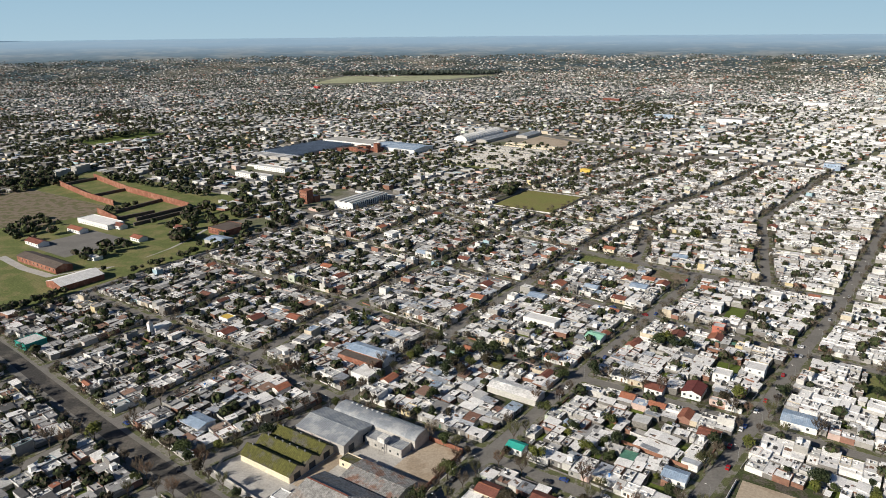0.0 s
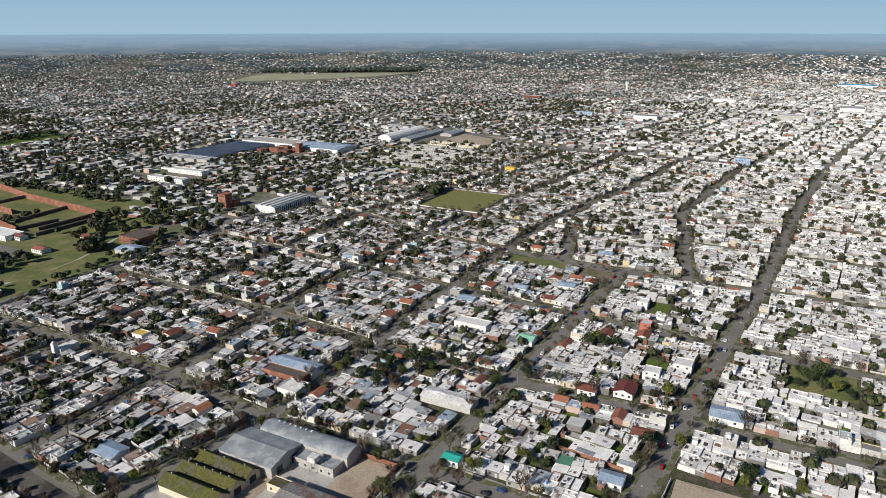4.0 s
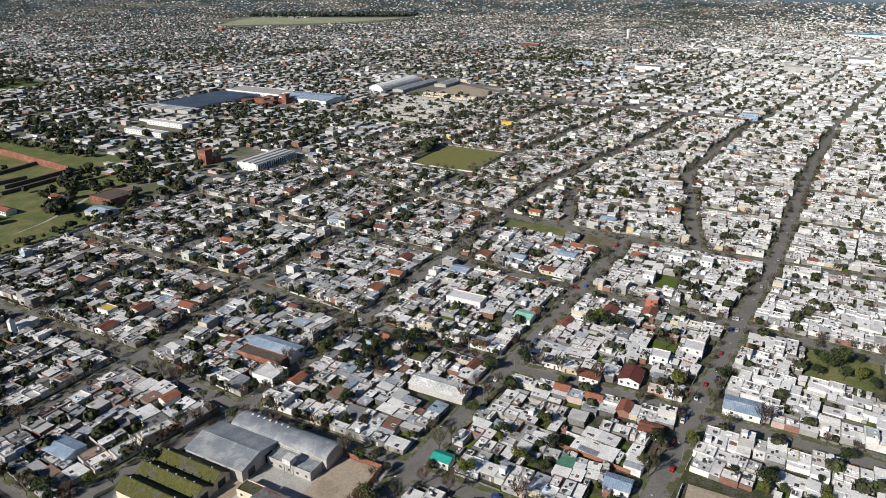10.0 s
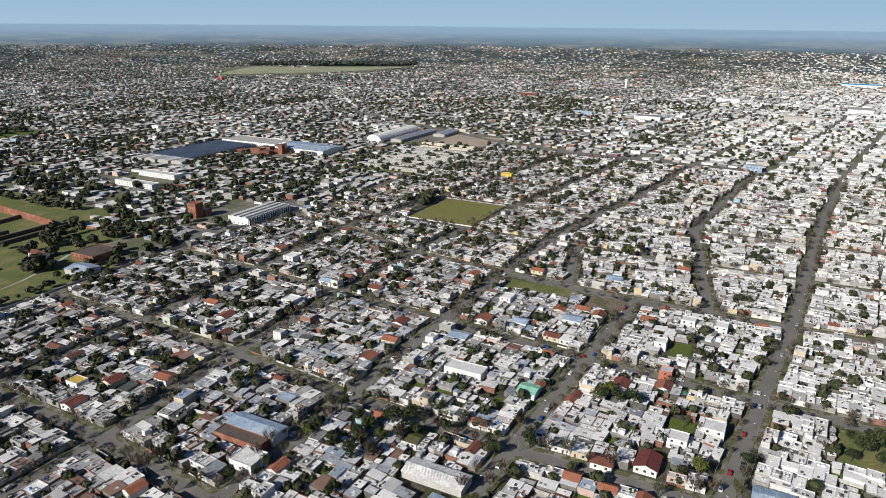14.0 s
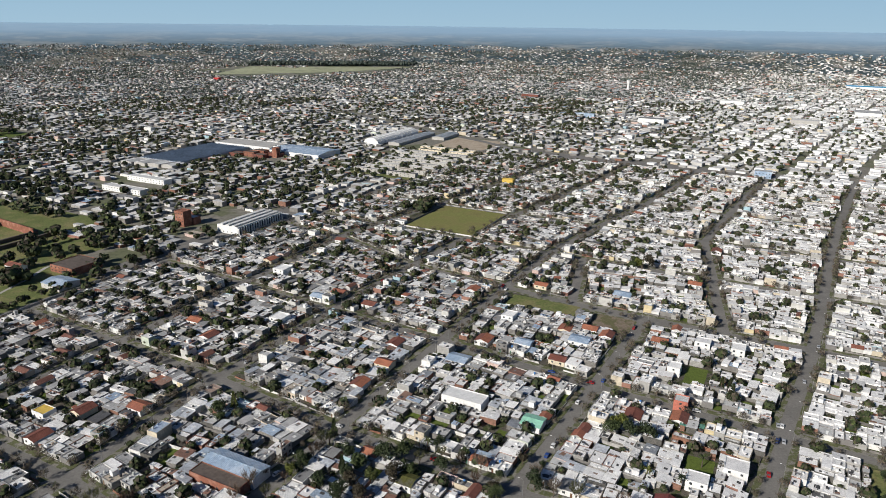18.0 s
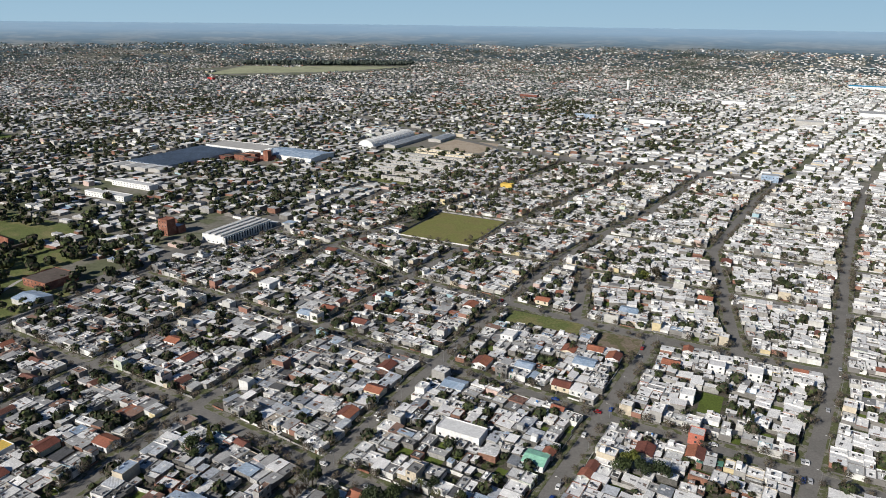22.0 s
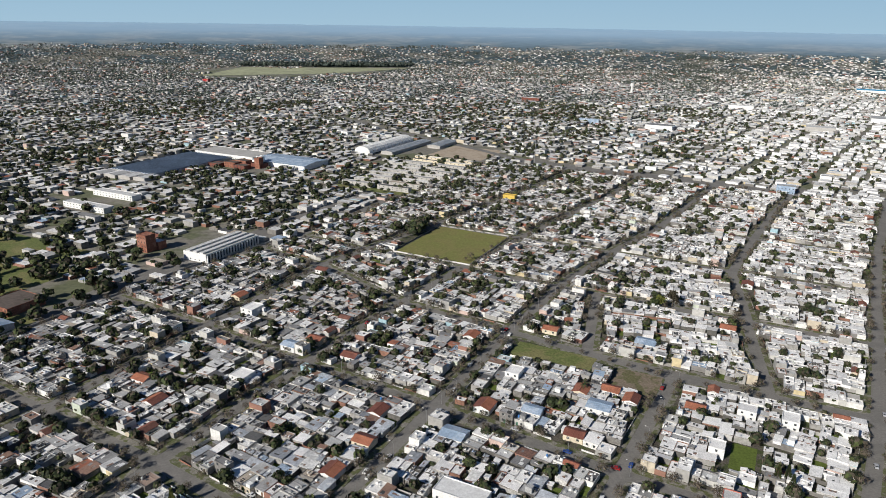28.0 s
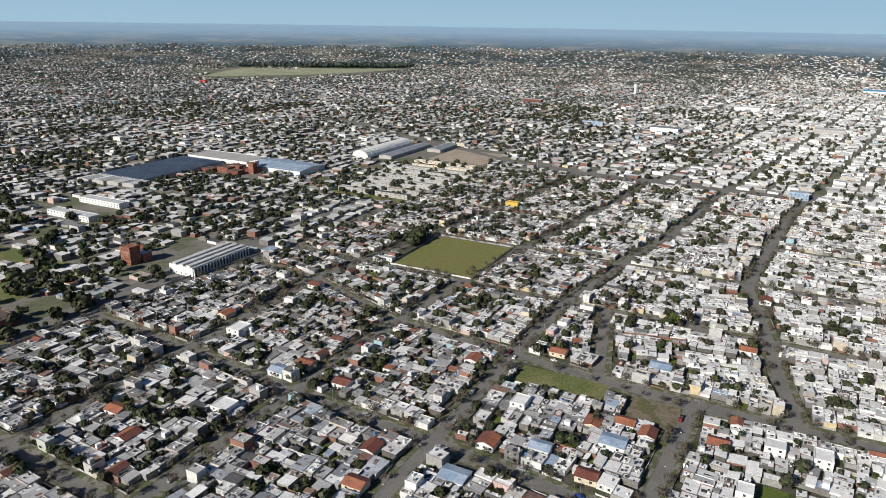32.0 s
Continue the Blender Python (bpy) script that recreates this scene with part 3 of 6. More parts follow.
def house(u, v, turn, w, depth, rng, tier):
    """A house on a lot w wide and depth deep; local x runs into the lot from the pavement."""
    roofs, extra, back, plots, lean_tos = [], [], [], [], []
    y0, y1 = -w / 2 + 0.04, w / 2 - 0.04
    front = rng.choice((0, 0, 0.4, 1.5, 3.0, 4.0))
    x = front + 0.1
    two = rng.random() < 0.13
    open_share = float(np.interp(v, (-330, -120), (0.46, 0.29)))

    def carve(xa, xb, ya, yb, big):
        lx, ly = xb - xa, yb - ya
        if lx * ly > big or max(lx, ly) > 9.5:
            f = rng.uniform(0.36, 0.64)
            if lx > ly:
                m = xa + lx * f
                return carve(xa, m, ya, yb, big) + carve(m, xb, ya, yb, big)
            m = ya + ly * f
            return carve(xa, xb, ya, m, big) + carve(xa, xb, m, yb, big)
        return [(xa, xb, ya, yb)]

    rooms = carve(x, depth - 0.1, y0, y1, 62 if tier == 0 else 56)
    facing = [q for q in rooms if q[0] < x + 0.01]
    lead = max(facing, key=lambda q: q[3] - q[2])
    kind = rng.choices(("flat", "tin", "tile"), (0.66, 0.29, 0.05))[0]
    base_h = rng.uniform(2.75, 3.45)
    order = [lead] + [q for q in facing if q is not lead] + [q for q in rooms if q[0] >= x + 0.01]
    front_n = 0
    for q in order:
        xa, xb, ya, yb = q
        at_front = xa < x + 0.01
        if q is not lead and rng.random() < (0.12 if at_front else open_share):
            back.append(((xa + xb) / 2, (ya + yb) / 2, min(xb - xa, yb - ya)))
            pick = rng.random()
            lawny = float(np.interp(v, (-330, -120), (0.25, 0.55)))
            if pick < lawny + 0.2 and min(xb - xa, yb - ya) > 1.5:
                ps = Shape()
                ps.box(xa + 0.2, xb - 0.2, ya + 0.1, yb - 0.1, 0, 0.05)
                plots.append((ps, pick < lawny))
            if rng.random() < 0.38 and min(xb - xa, yb - ya) > 2.6:
                fx_, fy_ = rng.uniform(0.35, 0.6), rng.uniform(0.4, 0.85)
                lean_tos.append((xb - (xb - xa) * fx_, xb - 0.1, ya + 0.1, ya + (yb - ya) * fy_))
            continue
        if min(xb - xa, yb - ya) < 1.4:
            continue
        if not at_front and rng.random() < 0.3 and xb - xa > 4:
            xb -= rng.uniform(0.8, 2.2)
        if not at_front and rng.random() < 0.28 and yb - ya > 4:
            ya += rng.uniform(0.7, 1.4)
        if q is lead:
            hh, kk = base_h + (2.8 if two else 0), "flat" if two else kind
            a, b = ya, yb
        elif at_front:
            hh, kk = base_h + rng.choice((0, 0, 0.25, -0.35)), rng.choice(("flat", "flat", "tin"))
        else:
            hh, kk = base_h + rng.choice((0, -0.15, -0.3, -0.6, 0.3)) if rng.random() < 0.65 else rng.uniform(2.3, 3.3), rng.choice(("tin", "flat", kind if kind != "tile" else "tin"))
        volume(xa, xb - 0.03, ya, yb - 0.03, hh, kk, rng, roofs)
        front_n += 1 if at_front else 0
    for q in lean_tos:
        volume(*q, rng.uniform(2.0, 2.5), "tin", rng, roofs)
    turn_r = math.radians(turn)
    for bx, by, room in back:
        if rng.random() < float(np.interp(v, (-330, -120), (0.85, 0.55))):
            YARD_SPOTS.append((u + bx * math.sin(turn_r) + by * math.cos(turn_r), v + bx * math.cos(turn_r) - by * math.sin(turn_r)))
    gs = Shape()
    gs.box(x + 4, depth - 0.1, y1 - 0.03, y1 + 0.03, 0, 1.9)
    extra.append(gs)
    if front > 1:
        gs = Shape()
        gs.box(0.0, 0.15, y0, y1 - 1.1, 0, rng.uniform(0.7, 1.3))
        extra.append(gs)
    word = ("two-storey " if two else "single-storey ") + "plastered house with a " + ROOFWORD[roofs[0][0]]
    if tier == 0:
        ob = thing("house", u, v, word, "house", "houses of the town", 0.15, turn)
        for k, (kind_, wl, rs, _) in enumerate(roofs):
            pale = rng.random() < white_share(v)
            part("roof", rs, [M_ROOFWHITE if pale and kind_ != "tile" else M_ROOFDIM if kind_ != "tile" and rng.random() < dim_share(v) else ROOFMAT[kind_], M_CLUTTER, M_WHITE, M_PATCH], part("wall", wl, M_WALL if k < front_n else M_REAR, ob))
        for gs in extra:
            part("garden_wall", gs, M_GARDEN, ob)
        for ps, green in plots:
            part("lawn" if green else "patio", ps, M_LAWN if green else M_CONC, ob)
        # street front: door and windows
        fx = x - 0.03
        ds = Shape()
        dy = rng.uniform(a + 0.6, b - 1.6)
        ds.box(fx, fx + 0.06, dy, dy + 0.95, 0, 2.1)
        part("door", ds, M_DOOR, ob)
        for wy in (a + (b - a) * 0.25, a + (b - a) * 0.72):
            if abs(wy - dy) > 1.3:
                for z in (1.0, 4.0)[: 2 if two else 1]:
                    ws = Shape()
                    ws.box(fx, fx + 0.06, wy - 0.6, wy + 0.6, z, z + 1.2)
                    part("window", ws, M_GLASS, ob)
        if rng.random() < 0.55:
            x0, x1, q0, q1, h = roofs[0][3]
            if roofs[0][0] == "flat":
                ts = Shape()
                tx, ty = rng.uniform(x0 + 1, x1 - 1), rng.uniform(q0 + 1, q1 - 1)
                ts.tube(tx, ty, h - 0.34, h + 0.9, 0.5, 0.55)
                ts.tube(tx, ty, h + 0.9, h + 1.15, 0.55, 0.2)
                part("water_tank", ts, M_TANK, ob)
        return ob
    m = at(u, v, 0.15, turn)
    for sh, idx in [(ps, 6 if green else 7) for ps, green in plots] + [(gs, 4) for gs in extra]:
        k = len(OUTER.v)
        OUTER.v += [tuple(m @ Vector(p)) for p in sh.v]
        OUTER.f += [tuple(k + i for i in f) for f in sh.f]
        OUTER.m += [idx] * len(sh.f)
    for n, (kind_, wl, rs, _) in enumerate(roofs):
        pale = rng.random() < white_share(v + max(0.0, u - 560) * 0.3)
        # Rear walls turn white up v as well, painting in the bright haze.
        for sh, idx in ((wl, 0 if n < front_n else 5 if rng.random() < 0.6 * white_share(v) else 4), (rs, 5 if pale and kind_ != "tile" else 8 if kind_ != "tile" and rng.random() < dim_share(v) else {"flat": 1, "tin": 2, "tile": 3}[kind_])):
            k = len(OUTER.v)
            OUTER.v += [tuple(m @ Vector(p)) for p in sh.v]
            OUTER.f += [tuple(k + i for i in f) for f in sh.f]
            OUTER.m += [8 + q if q and sh is rs else idx for q in sh.m]


def dim_share(v):
    """More old, grey roofs towards the railway; the greys also paint dimmer light."""
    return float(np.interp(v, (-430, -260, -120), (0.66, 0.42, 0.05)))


def white_share(v):
    """More white roofs up v; part of the white stands in for bright haze."""
    return float(np.interp(v, (-420, -230, -120, -60), (0.08, 0.18, 0.7, 0.86)))


OUTER = Shape()
YARD_SPOTS, STREET_SPOTS = [], []
BLOCK = {"n": 0}


def fill(inner, taken, rng, tier):
    """Outbuildings in what the lots of a block leave free."""
    lo_v, hi_v = max(inner[0].x, inner[3].x), min(inner[1].x, inner[2].x)
    lo_u, hi_u = max(inner[0].y, inner[1].y), min(inner[2].y, inner[3].y)
    taken = [q for q in taken if q[1] > lo_u and q[0] < hi_u and q[3] > lo_v and q[2] < hi_v]
    u = lo_u + 1
    while u < hi_u - 4:
        v = lo_v + 1
        while v < hi_v - 4:
            w, d = rng.uniform(4, 8.5), rng.uniform(4, 8)
            for _ in range(4):
                if u + d < hi_u and v + w < hi_v and not any(q[0] < u + d and q[1] > u and q[2] < v + w and q[3] > v for q in taken):
                    break
                w, d = max(2.2, w * 0.72), max(2.2, d * 0.72)
            if u + d < hi_u and v + w < hi_v and not any(q[0] < u + d and q[1] > u and q[2] < v + w and q[3] > v for q in taken):
                taken.append((u, u + d, v, v + w))
                if rng.random() < 0.8:
                    roofs = []
                    volume(0, w, 0, d, rng.uniform(2.3, 3.6), rng.choice(("tin", "tin", "flat")), rng, roofs)
                    kind_, wl, rs, _ = roofs[0]
                    if tier == 0 and COUNT["out"] < 295:
                        COUNT["out"] += 1
                        ob = thing("outbuilding", u, v, "small outbuilding with a " + ROOFWORD[kind_] + " in a back yard", "outbuilding", "outbuildings in the yards", 0.15)
                        part("wall", wl, M_REAR, ob)
                        part("roof", rs, [M_ROOFWHITE if rng.random() < white_share(v) else ROOFMAT[kind_], M_CLUTTER, M_WHITE, M_PATCH], ob)
                    else:
                        m = at(u, v, 0.15)
                        for sh, idx in ((wl, 4), (rs, 5 if rng.random() < white_share(v) else {"flat": 1, "tin": 2}[kind_])):
                            k = len(OUTER.v)
                            OUTER.v += [tuple(m @ Vector(p)) for p in sh.v]
                            OUTER.f += [tuple(k + i for i in f) for f in sh.f]
                            OUTER.m += [8 + q if q and sh is rs else idx for q in sh.m]
                elif rng.random() < 0.7:
                    YARD_SPOTS.append((u + d / 2, v + w / 2))
                v += w
            v += 0.7
        u += 0.8


def block(cross0, cross1, left, right, tier, skip=(), houses=True, yard=None, half0=None, half1=None):
    """One block between two cross streets (u for a v) and two streets (v for a u); skip: (u0, u1, v0, v1) kept free of houses."""
    BLOCK["n"] += 1
    rng = random.Random(1000 + BLOCK["n"])
    half0, half1 = half0 or HALF, half1 or HALF

    def corner(cr, st, du, dv):
        u = 300.0
        for _ in range(6):
            u = cr(st(u))
        return Vector((st(u) + dv, cr(st(u)) + du))

    A, B = corner(cross0, left, half0, HALF), corner(cross0, right, half0, -HALF)
    D, C = corner(cross1, left, -half1, HALF), corner(cross1, right, -half1, -HALF)
    quad = [A, B, C, D]
    c = 2.4
    ring = []
    for i in range(4):
        p, q, r_ = quad[i - 1], quad[i], quad[(i + 1) % 4]
        ring += [q + (p - q).normalized() * c, q + ((p - q).normalized() + (r_ - q).normalized()) * c * 0.3, q + (r_ - q).normalized() * c]
    s = Shape()
    s.slab([(p.x, p.y, 0.0) for p in ring], 0.15)
    pv = new("pavement", s.mesh("pavement", M_PAVE))
    pv.matrix_world = at(0, 0)
    tagged(pv, "raised concrete pavement round a block of houses", "", "", "structure")
    e = 3.2
    cen = (A + B + C + D) / 4
    y = Shape()
    inner = [p + Vector((e if p.x < cen.x else -e, e if p.y < cen.y else -e)) for p in quad]
    y.face([(p.x, p.y, 0) for p in inner])
    yd = new("yard_ground", y.mesh("yard_ground", yard or M_YARD))
    yd.matrix_world = at(0, 0, 0.156)
    tagged(yd, "bare earth and weeds in the back yards of a block", "", "", "structure")
    used = []
    deep = min(rng.uniform(16, 19), abs(D.y - A.y) * 0.36)
    for i in range(4):
        p, q = quad[i], quad[(i + 1) % 4]
        way = (q - p).normalized()
        inn = Vector((-way.y, way.x))
        far_ = (q - p).length
        t = 4.0
        while t < far_ - 4:
            if rng.random() < float(np.interp((p + way * t).x, (-330, -180, -60), (0.85, 0.72, 0.5))):
                sp = p + way * t + inn * 1.0
                STREET_SPOTS.append((sp.y, sp.x))
            t += rng.uniform(6, 12)
        if not houses:
            continue
        if i in (0, 2):
            t, stop, depth = e, far_ - e, deep
        else:
            t, stop, depth = e + deep + 0.3, far_ - e - deep - 0.3, (inner[1].x - inner[0].x) / 2 - 0.2
        while t < stop - 4:
            w = rng.uniform(7.0, 11.5)
            if t + w > stop - 5:
                w = stop - t
            if w > 15:
                w /= 2
            f = p + way * (t + w / 2) + inn * e
            keep, clear = depth, True
            for (p0, p1, q0, q1) in skip:
                for room in (keep, keep * 0.62, 9.0):
                    pts = [f + way * k * (w / 2 - 0.4) + inn * m for k in (-1, 1) for m in (0.4, room)]
                    if max(z.y for z in pts) < p0 or min(z.y for z in pts) > p1 or max(z.x for z in pts) < q0 or min(z.x for z in pts) > q1:
                        keep = min(keep, room)
                        break
                else:
                    clear = False
            if clear:
                house(f.y, f.x, math.degrees(math.atan2(inn.y, inn.x)), w, keep, rng, tier)
                pts = [f + way * k * w / 2 + inn * m for k in (-1, 1) for m in (0, keep)]
                used.append((min(z.y for z in pts), max(z.y for z in pts), min(z.x for z in pts), max(z.x for z in pts)))
                if rng.random() < float(np.interp(f.x, (-330, -100), (0.6, 0.25))):
                    sp = f + way * rng.uniform(-3, 3) + inn * rng.uniform(0.5, 2.0)
                    YARD_SPOTS.append((sp.y, sp.x))
            t += w
    if houses:
        fill(inner, used + list(skip), rng, tier)


SKIPS = []
# ---- open places and special buildings: kept free of common houses ----
SKIPS += [(181, 233, -46, 40), (238, 256, -42, 56), (238, 290, -42, 29), (278, 297, -259, -229), (265, 279, -238, -223), (294, 307, -168, -136), (385, 397, -194, -168), (453, 467, -207, -194), (276, 287, -366, -353),
          (220, 232, -81, -55), (156, 190, -110, -78), (521, 544, -214, -163), (513, 539, -151, -124), (466, 490, -88, -71), (384, 400, -72, -58), (343, 363, -79, -66),
          (650, 745, -374, -296), (395, 428, 2, 38)]
OPEN = [(190, 420, -900, -497), (400, 530, -960, -640), (400, 478, -640, -497), (544, 622, -566, -480), (650, 830, -1280, -1165), (716, 768, -856, -758), (745, 886, -852, -764), (886, 936, -850, -736), (834, 878, -772, -694), (874, 934, -732, -636), (1012, 1172, -652, -468),
        (826, 1052, -562, -438), (1880, 2110, -1900, -1700), (2000, 2340, -2070, -1570), (2240, 2700, -1850, -1470), (60, 200, -900, -497), (606, 676, -768, -680)]


def sheet(name, u0, u1, v0, v1, z, mat, label, thick=0.0):
    s = Shape()
    if thick:
        s.box(v0, v1, u0, u1, z - thick, z)
    else:
        s.face([(v0, u0, z), (v1, u0, z), (v1, u1, z), (v0, u1, z)])
    return setting(name, s, mat, label)


def shed(name, u0, u1, v0, v1, h, rise, wall, roof, label, ridge="x", doors=0, vents=0, over=0.35, category="shed", z=0.15, group="", wins=0, cap=None):
    """A gabled hall; ridge x runs across the streets' way, y along it. Doors open in the end that faces down v or u."""
    ob = thing(name, (u0 + u1) / 2, (v0 + v1) / 2, label, category, group, z)
    x, y = (v1 - v0) / 2, (u1 - u0) / 2
    for ax, sg in (("x", -1), ("x", 1), ("y", -1), ("y", 1)):
        w = Shape()
        if ax == "y":
            q = sg * y
            pts = [(-x, q, 0), (x, q, 0), (x, q, h), (0, q, h + rise), (-x, q, h)] if ridge == "y" else [(-x, q, 0), (x, q, 0), (x, q, h), (-x, q, h)]
            pts = [(p[0], p[1] - sg * 0.25, p[2]) for p in pts]
            k = [(p[0], p[1] + sg * 0.25, p[2]) for p in pts]
        else:
            q = sg * x
            pts = [(q, -y + 0.26, 0), (q, y - 0.26, 0), (q, y - 0.26, h), (q, 0, h + rise), (q, -y + 0.26, h)] if ridge == "x" else [(q, -y + 0.26, 0), (q, y - 0.26, 0), (q, y - 0.26, h), (q, -y + 0.26, h)]
            pts = [(p[0] - sg * 0.25, p[1], p[2]) for p in pts]
            k = [(p[0] + sg * 0.25, p[1], p[2]) for p in pts]
        n = len(pts)
        w.v = pts + k
        w.f = [tuple(range(n)), tuple(range(2 * n - 1, n - 1, -1))] + [(i, i + n, (i + 1) % n + n, (i + 1) % n) for i in range(n)]
        w.m = [0] * len(w.f)
        part("wall", fixed(w.mesh("wall", wall)), wall, ob)
    for sg in (-1, 1):
        r_ = Shape()
        if ridge == "x":
            dz = rise * over / y
            r_.slab([(-x - over, sg * (y + over), h - dz), (x + over, sg * (y + over), h - dz), (x + over, 0, h + rise), (-x - over, 0, h + rise)], 0.14)
        else:
            dz = rise * over / x
            r_.slab([(sg * (x + over), -y - over, h - dz), (sg * (x + over), y + over, h - dz), (0, y + over, h + rise), (0, -y - over, h + rise)], 0.14)
        part("roof", fixed(r_.mesh("roof", roof)), roof, ob)
    c = Shape()
    if ridge == "x":
        c.box(-x - over, x + over, -0.25, 0.25, h + rise + 0.02, h + rise + 0.2)
    else:
        c.box(-0.25, 0.25, -y - over, y + over, h + rise + 0.02, h + rise + 0.2)
    part("ridge_cap", c, cap or roof, ob)
    # Dark panels on the closed wall stand in for shade inside open doors.
    for i in range(doors):
        d = Shape()
        yy = -y + (i + 0.5) * 2 * y / doors
        d.box(x + 0.01, x + 0.08, yy - min(2, y / doors * 0.7), yy + min(2, y / doors * 0.7), 0, min(h - 0.4, 3.6))
        part("door", d, M_GLASS, ob, "dark panel in place of a shaded door opening")
    for i in range(wins):
        d = Shape()
        xx = -x + (i + 0.5) * 2 * x / wins
        d.box(xx - 0.6, xx + 0.6, -y - 0.06, -y + 0.02, h * 0.4, h * 0.75)
        part("window", d, M_GLASS, ob)
    for i in range(vents):
        d = Shape()
        xx = -x * 0.75 + i * 1.5 * x / max(1, vents - 1)
        d.tube(xx, 0, h + rise, h + rise + 0.9, 0.3, 0.3, 8)
        d.tube(xx, 0, h + rise + 0.9, h + rise + 1.2, 0.5, 0.1, 8)
        part("roof_vent", d, M_METAL, ob)
    return ob


def slabhouse(name, u0, u1, v0, v1, h, wall, roof, label, category="building", z=0.15, storeys=1, group="", kerb=0.4, bays=0):
    """A flat-roofed building with a parapet and rows of windows in the walls that face down u and up v."""
    ob = thing(name, (u0 + u1) / 2, (v0 + v1) / 2, label, category, group, z)
    x, y = (v1 - v0) / 2, (u1 - u0) / 2
    w = Shape()
    w.box(-x, x, -y, y, 0, h, top=False)
    w.parapet(-x, x, -y, y, h - kerb, h, 0.22)
    part("wall", w, wall, ob)
    r_ = Shape()
    r_.face([(-x + 0.22, -y + 0.22, h - kerb + 0.01), (x - 0.22, -y + 0.22, h - kerb + 0.01), (x - 0.22, y - 0.22, h - kerb + 0.01), (-x + 0.22, y - 0.22, h - kerb + 0.01)])
    part("roof", r_, roof, ob)
    bays = bays or max(1, int(2 * x / 4))
    fl = (h - kerb) / storeys
    for k in range(storeys):
        for i in range(bays):
            xx = -x + (i + 0.5) * 2 * x / bays
            q = Shape()
            q.box(xx - 0.55, xx + 0.55, -y - 0.04, -y + 0.05, k * fl + 1.0, k * fl + min(2.1, fl - 0.4))
            part("window", q, M_GLASS, ob)
    return ob


def low_wall(name, pts, h, t, mat, label, category="wall", posts=0.0, z=0.15):
    """A wall along the places (u, v), with a pier at every posts metres."""
    u0, v0 = pts[0]
    ob = thing(name, u0, v0, label, category, "", z)
    for (ua, va), (ub, vb) in zip(pts, pts[1:]):
        L_ = math.hypot(ub - ua, vb - va)
        s = Shape()
        s.box(0, L_, -t / 2, t / 2, 0, h)
        p = part("wall_panel", s, mat, ob)
        ang = math.atan2(ub - ua, vb - va)
        p.matrix_local = Matrix.Translation((va - v0, ua - u0, 0)) @ Matrix.Rotation(ang, 4, "Z")
        if posts:
            n = int(L_ / posts)
            for i in range(n + 1):
                q = Shape()
                xx = min(L_, i * posts)
                q.box(xx - 0.2, xx + 0.2, -t / 2 - 0.1, t / 2 + 0.1, 0, h + 0.35)
                c = part("pier", q, mat, ob)
                c.matrix_local = p.matrix_local.copy()
    return ob


# the avenue, darker than the side streets
av = Shape()
va = [-516 + k * 29 for k in range(25)]
av.v = [(q, AVENUE(q) - 4.2, 0.034) for q in va] + [(q, AVENUE(q) + 4.2, 0.034) for q in va]
av.f = [(k, k + 1, k + 26, k + 25) for k in range(24)]
av.m = [0] * 24
setting("avenue", av, M_AVENUE, "dark asphalt of the wide avenue")

# --- the old works: mossy sheds, grey hall, vaulted shed, brick hall ---
for i, (a, b) in enumerate(((180.5, 189.6), (189.8, 198.8), (199.0, 208.0))):
    shed("workshop_shed", a, b, -228, -197, 3.6, 3.2, M_CREAM, M_MOSS, "cream workshop shed with a moss-grown gable roof", doors=1, vents=(2, 6, 3)[i], group="mossy sheds of the works")
shed("warehouse", 208.6, 229, -221, -191, 5.6, 2.0, M_CONC, M_STEEL, "large warehouse with a grey corrugated steel roof", doors=2, category="warehouse")
vault = thing("vaulted_shed", 235, -191, "long shed with a low vaulted grey steel roof", "warehouse", "", 0.15)
vs, K = Shape(), 10
vs.arch(-25, 25, 5.6, 5.2, 2.2, K, 0.12)
part("roof", vs, M_STEEL, vault)
for sy in (-1, 1):
    w = Shape()
    w.box(-25, 25, sy * 5.5 - 0.15, sy * 5.5 + 0.15, 0, 5.2)
    part("wall", w, M_CONC, vault)
for sx in (-1, 1):
    w = Shape()
    w.face([(sx * 24.9, -5.5 * math.cos(math.pi * i / K), (5.2 + 2.2 * math.sin(math.pi * i / K))) for i in range(K + 1)] + [(sx * 24.9, 5.5, 0), (sx * 24.9, -5.5, 0)])
    part("end_wall", w, M_CONC, vault)
for i in range(7):
    w = Shape()
    w.box(-20 + i * 3.2, -19.2 + i * 3.2, 2.0, 2.9, 6.9, 7.5)
    part("skylight", w, M_WHITE, vault)
slabhouse("lean_to", 221.5, 229.2, -189.5, -168, 4.2, M_CONC, M_STEEL, "lean-to annex with a grey sheet roof beside the sand yard", "shed")
sheet("sand_yard", 209, 240, -167, -147, 0.175, M_SAND, "bare sandy yard of the works")
sheet("works_yard", 166, 181, -232, -192, 0.175, M_CONC, "trodden earth yard before the sheds")
sheet("works_lane", 181, 228, -196, -189, 0.18, M_SAND, "narrow earth lane between the sheds")
hall = thing("brick_hall", 177.25, -168.75, "old red brick hall with a hipped rusty grey sheet roof", "hall", "", 0.15)
w = Shape()
w.box(-16.2, 16.2, -12.6, 12.6, 0, 5.2)
part("wall", w, M_BRICK, hall)
